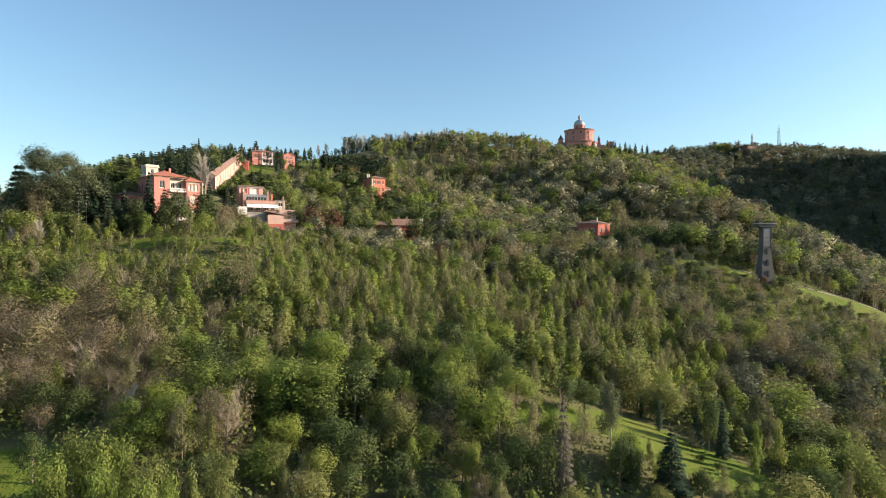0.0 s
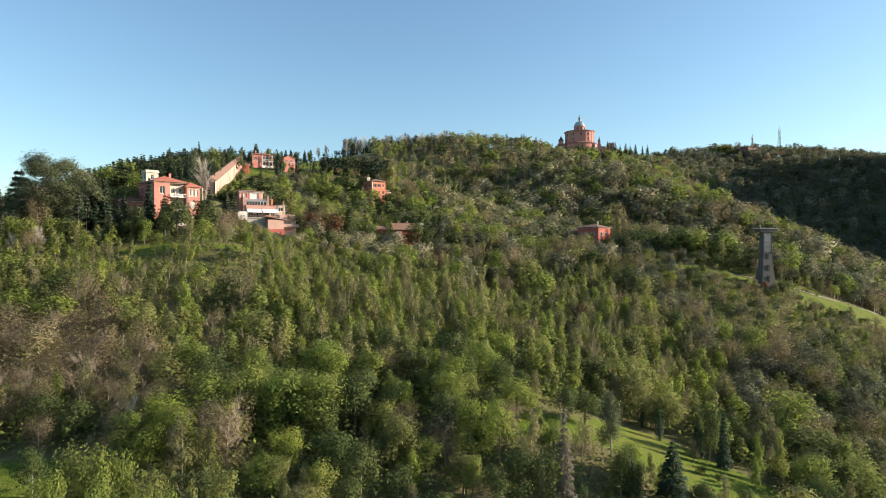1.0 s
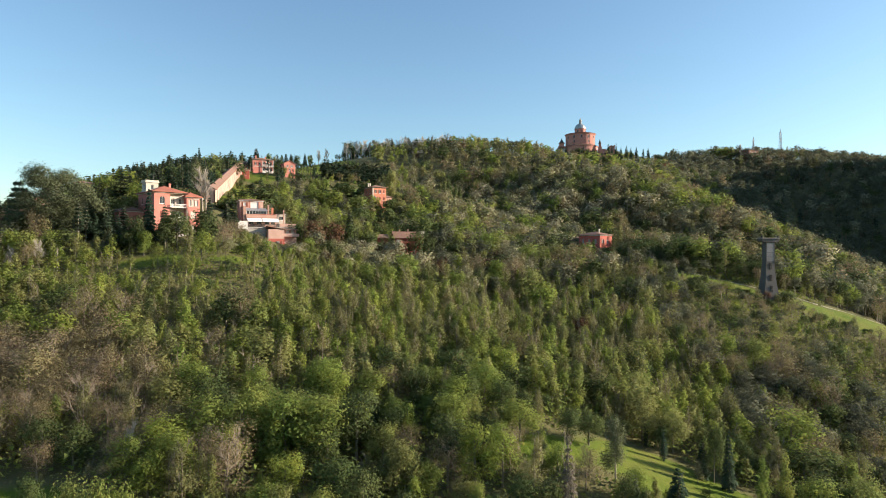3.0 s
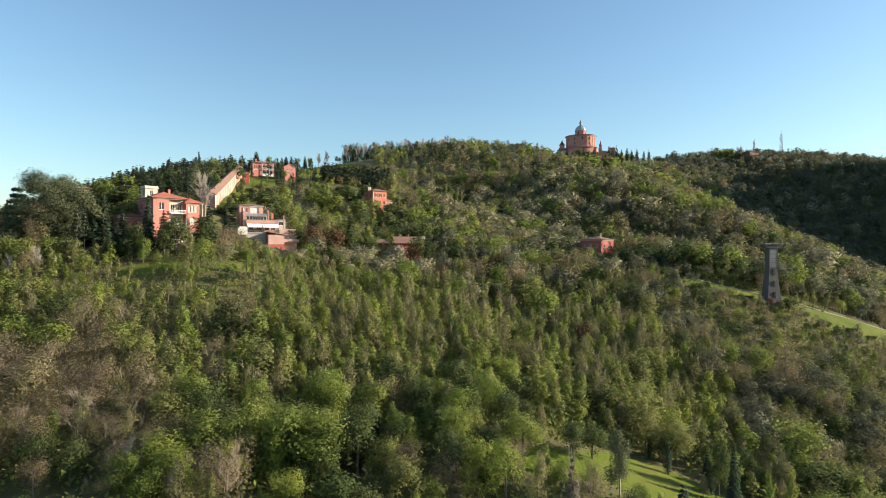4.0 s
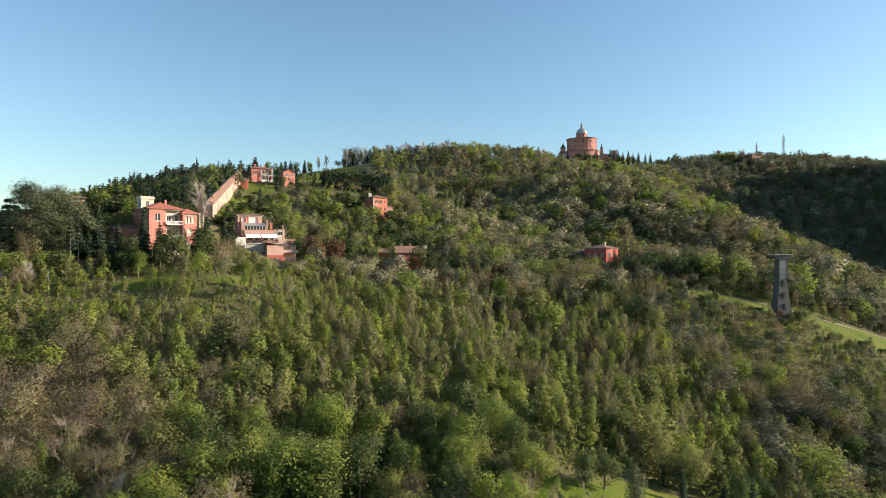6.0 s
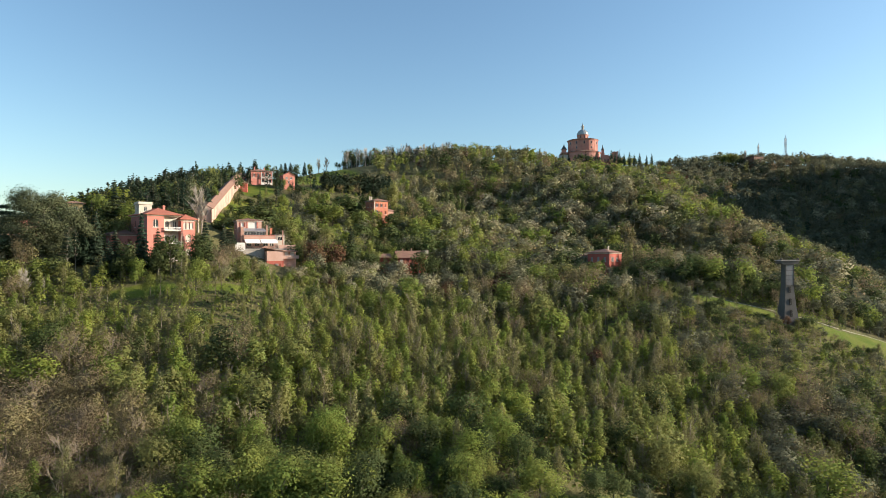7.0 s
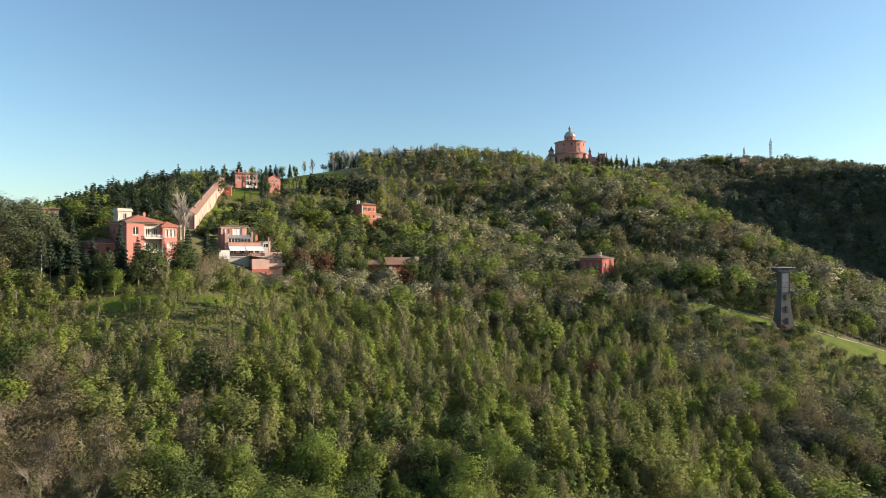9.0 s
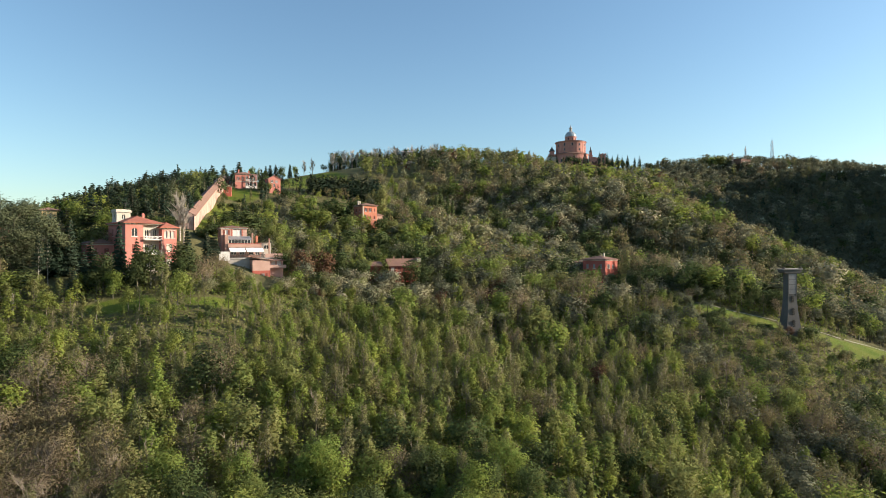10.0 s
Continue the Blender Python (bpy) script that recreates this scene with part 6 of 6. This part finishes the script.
GROVES = {"trees round the red villa": VILLA_TREES_A + VILLA_TREES_B + VILLA_TREES_C, "trees on the ridge behind the villa": RIDGE_CONIFERS_A + RIDGE_CONIFERS_B, "row of clipped evergreens": HEDGE_ROW, "bare trees along the ridge": RIDGE_BARE, "stand of poplars": POPLARS, "trees along the arcade": ARCADE_TREES, "cypresses round the basilica": SUMMIT_CYPRESSES_A + SUMMIT_CYPRESSES_B, "trees of the clearing": CLEARING_TREES_A + CLEARING_TREES_B, "trees of the lower meadow": LOWER_TREES_A + LOWER_TREES_B, "trees about the pylon": PYLON_TREES_A + PYLON_TREES_B, "wood on the skyline": SKYLINE_WOOD, "bushes along the strip of meadow": STRIP_BUSHES, "trees among the houses": HOUSE_TREES_A + HOUSE_TREES_B + HOUSE_TREES_C}
TAKEN = []
for grove, rows in GROVES.items():
    for i, (kind, x, y, size, wide) in enumerate(rows):
        nm, lb = STANDING[kind]
        tree(kind, x, y, nm, lb, grove, size, wide, (i * 2.4) % 6.28, i % 3, 0 if math.hypot(x, y) < 125 or kind in ("great", "bare") else 1 if math.hypot(x, y) < 240 else 2, category="bush" if kind == "bush" else "tree")
        TAKEN.append((x, y, 0.75 * KINDS[kind].r * size * wide))

# plots kept clear of woodland: houses, arcade, basilica (x, y, radius)
PLOTS = [(-55, 194, 7), (-52, 200, 6), (-83, 190, 13), (-62, 208, 15), (-112, 364, 10), (-88, 354, 6), (-35, 314, 6), (-12, 232, 9), (63, 246, 7), (105.6, 194, 4), (150, 695, 26),
         (-78, 206, 7), (-80, 220, 7), (-84, 234, 7), (-90, 260, 7), (-97, 288, 7), (-85, 215, 6), (-92, 240, 6), (-99, 270, 6), (-107, 300, 6), (-115, 330, 6), (-100, 172, 10), (-115, 185, 12)]


# thickets of low growth below the houses and the strip of meadow: (x, y, half width, half depth, how much lower)
THICKETS = [(-58, 176, 34, 20, 0.5), (-14, 216, 18, 12, 0.4), (108, 184, 52, 27, 0.52), (168, 640, 62, 42, 0.72), (122, 530, 36, 62, 0.45), (62, 234, 16, 14, 0.48), (-94, 334, 14, 14, 0.5), (-60, 342, 32, 22, 0.56), (-88, 290, 15, 34, 0.42), (8, 374, 16, 12, 0.6), (-94, 400, 30, 14, 0.6), (30, 80, 18, 9, 0.3), (97, 189, 20, 6, 0.6), (-68, 148, 34, 11, 0.5)]


def low_growth(x, y):
    return max(k * math.exp(-((x - a) / c) ** 4 - ((y - b) / d) ** 4) for a, b, c, d, k in THICKETS)


def free(x, y):
    if x < -56 and 385 < y < 508 or x < -95 and y > 500 or x < 110 and y > 565 or x > 225 and y > 665 or y > 730 or x < -150 and y > 440:
        return False
    if any((x - a) ** 2 + (y - b) ** 2 < r * r for a, b, r in TAKEN):
        return False
    return all((x - a) ** 2 + (y - b) ** 2 > r * r for a, b, r in PLOTS)


def plant_woods():
    rng = np.random.default_rng(5)
    wood = Wood()
    rings = ((38, 60, 5.0, 3), (60, 112, 4.3, 0), (112, 176, 3.6, 1), (176, 262, 3.9, 2), (262, 430, 5.2, 3), (430, 800, 7.0, 4))
    for near, far, step, fine in rings:
        reach = int(far / step) + 1
        for j in range(0, reach):
            for i in range(-reach, reach):
                x, y = (i + rng.uniform(-0.42, 0.42)) * step, (j + rng.uniform(-0.42, 0.42)) * step
                d = math.hypot(x, y)
                if not near <= d < far or y < 20 or abs(math.atan2(x + 3, y + 12)) > radians(43) or not free(x, y):
                    continue
                edge = float(meadow(np.array(x), np.array(y)))
                if edge < 1.12:
                    continue
                kind = species(x, y, rng)
                size = float(rng.normal(0.95, 0.17)) * (1.0 + (0.38 if x > -15 else 0.05) * min(max((d - 170) / 100, 0), 1))
                size = min(max(size, 0.55), 1.9)
                if edge < 2.0 and y < (125 if x < 70 else 235):  # low growth along the edge of the grass
                    size *= 0.55 + 0.45 * (edge - 1.12) / 0.88
                wide = float(rng.uniform(0.85, 1.2)) * (1.12, 1.18, 1.15, 1.08, 1.15)[fine]
                size *= 1 - low_growth(x, y)
                if d < 84:
                    size *= 0.62
                if kind == "conifer":
                    size *= 0.8 if x < 0 else 0.6
                seed, turn = int(rng.integers(0, 6)), float(rng.uniform(0, 6.28))
                if fine == 0 and kind in NEAR_LABEL:
                    nm, lb = NEAR_LABEL[kind]
                    tree(kind, x, y, nm, lb, "trees of the lower wood", size, wide, turn, seed, 0)
                else:
                    wood.add(kind, x, y, float(height(np.array(x), np.array(y))), size, wide, turn, seed, fine, float(rng.uniform(0, 1)))
    # the wood goes on below and behind the eye and to both sides
    for near, far, step, fine, wider in ((0, 44, 5.0, 3, 1.05), (44, 130, 6.0, 3, 1.2), (130, 800, 13.0, 4, 1.5)):
        reach = int(far / step) + 1
        for j in range(-reach, reach):
            for i in range(-reach, reach):
                x, y = (i + rng.uniform(-0.45, 0.45)) * step, (j + rng.uniform(-0.45, 0.45)) * step
                d = math.hypot(x, y)
                ahead = y >= 20 and d >= 38 and abs(math.atan2(x + 3, y + 12)) <= radians(43)
                if not near <= d < far or d > 430 and (x < 300 or y < 330) or ahead or not free(x, y) or float(meadow(np.array(x), np.array(y))) < 1.2:
                    continue
                wood.add(species(x, y, rng), x, y, float(height(np.array(x), np.array(y))), float(rng.uniform(0.8, 1.25)), wider, float(rng.uniform(0, 6.28)), int(rng.integers(0, 6)), fine, float(rng.uniform(0, 1)))
    wood.finish(WOOD_NAMES)


NEAR_LABEL = {k: STANDING[k] for k in ("green", "full", "dark", "haze_grey", "budding", "hazel", "blossom", "copper")}
WOOD_NAMES = {
    "conifer": ("conifer_woodland", "dark spruces crowded on the ridge behind the villa"),
    "green": ("green_woodland", "dense young wood of upright fresh green trees"),
    "full": ("broadleaf_woodland", "broad green trees scattered through the hillside wood"),
    "dark": ("dark_woodland", "dark green round trees in the hillside wood"),
    "haze_grey": ("holm_oak_woodland", "grey-green round trees crowded over the upper hills, haze in their colour"),
    "budding": ("budding_woodland", "brown-olive budding trees still nearly bare"),
    "hazel": ("hazel_woodland", "rose-brown leafless trees with a haze of fine twigs"),
    "blossom": ("blossom_woodland", "pale cream blossoming trees on the upper hill"),
    "copper": ("copper_woodland", "scattered trees with reddish brown leaves"),
}
plant_woods()


def add_undergrowth():
    """Low leafy growth between the trunks of the nearer wood."""
    rng = np.random.default_rng(9)
    n = 120000
    ang, dist = rng.uniform(-0.76, 0.76, n), np.sqrt(rng.uniform(45 ** 2, 240 ** 2, n))
    x, y = np.sin(ang) * dist, np.cos(ang) * dist
    keep = meadow(x, y) > 1.15
    for a, b, r in PLOTS:
        keep &= (x - a) ** 2 + (y - b) ** 2 > r * r
    x, y = x[keep], y[keep]
    n = len(x)
    low = np.max([k * np.exp(-((x - a) / c) ** 4 - ((y - b) / d) ** 4) for a, b, c, d, k in THICKETS], axis=0)
    z = height(x, y) + rng.uniform(0.2, 4.0, n) * (1 - low) ** 2
    face = rng.normal(0, 0.4, (n, 3)) + np.array((0.1, -0.2, 0.7))
    side = np.cross(face, rng.normal(0, 1, (n, 3)))
    side /= np.linalg.norm(side, axis=1)[:, None]
    axis = np.cross(face, side)
    axis /= np.linalg.norm(axis, axis=1)[:, None]
    ln = rng.uniform(0.3, 0.7, (n, 1)) * (0.7 + dist[keep][:, None] / 400) * (1 - 0.4 * low[:, None])
    p = np.stack([x, y, z], 1)
    v = np.stack([p - side * ln * 0.6 - axis * ln * 0.4, p + side * ln * 0.6 - axis * ln * 0.3, p + axis * ln * 0.8], 1).reshape(-1, 3)
    soft = face * np.sign(face[:, 2:])
    soft /= np.linalg.norm(soft, axis=1)[:, None]
    me = mesh_from("undergrowth", [(v, tri(v), M_GREEN, np.repeat(soft, 3, 0))])
    at = me.attributes.new("tint", "FLOAT", "FACE")
    at.data.foreach_set("value", rng.uniform(0, 1, n).astype(np.float32))
    tagged(new("undergrowth", me), "low leafy undergrowth between the trees", "undergrowth", kind="stuff")


add_undergrowth()
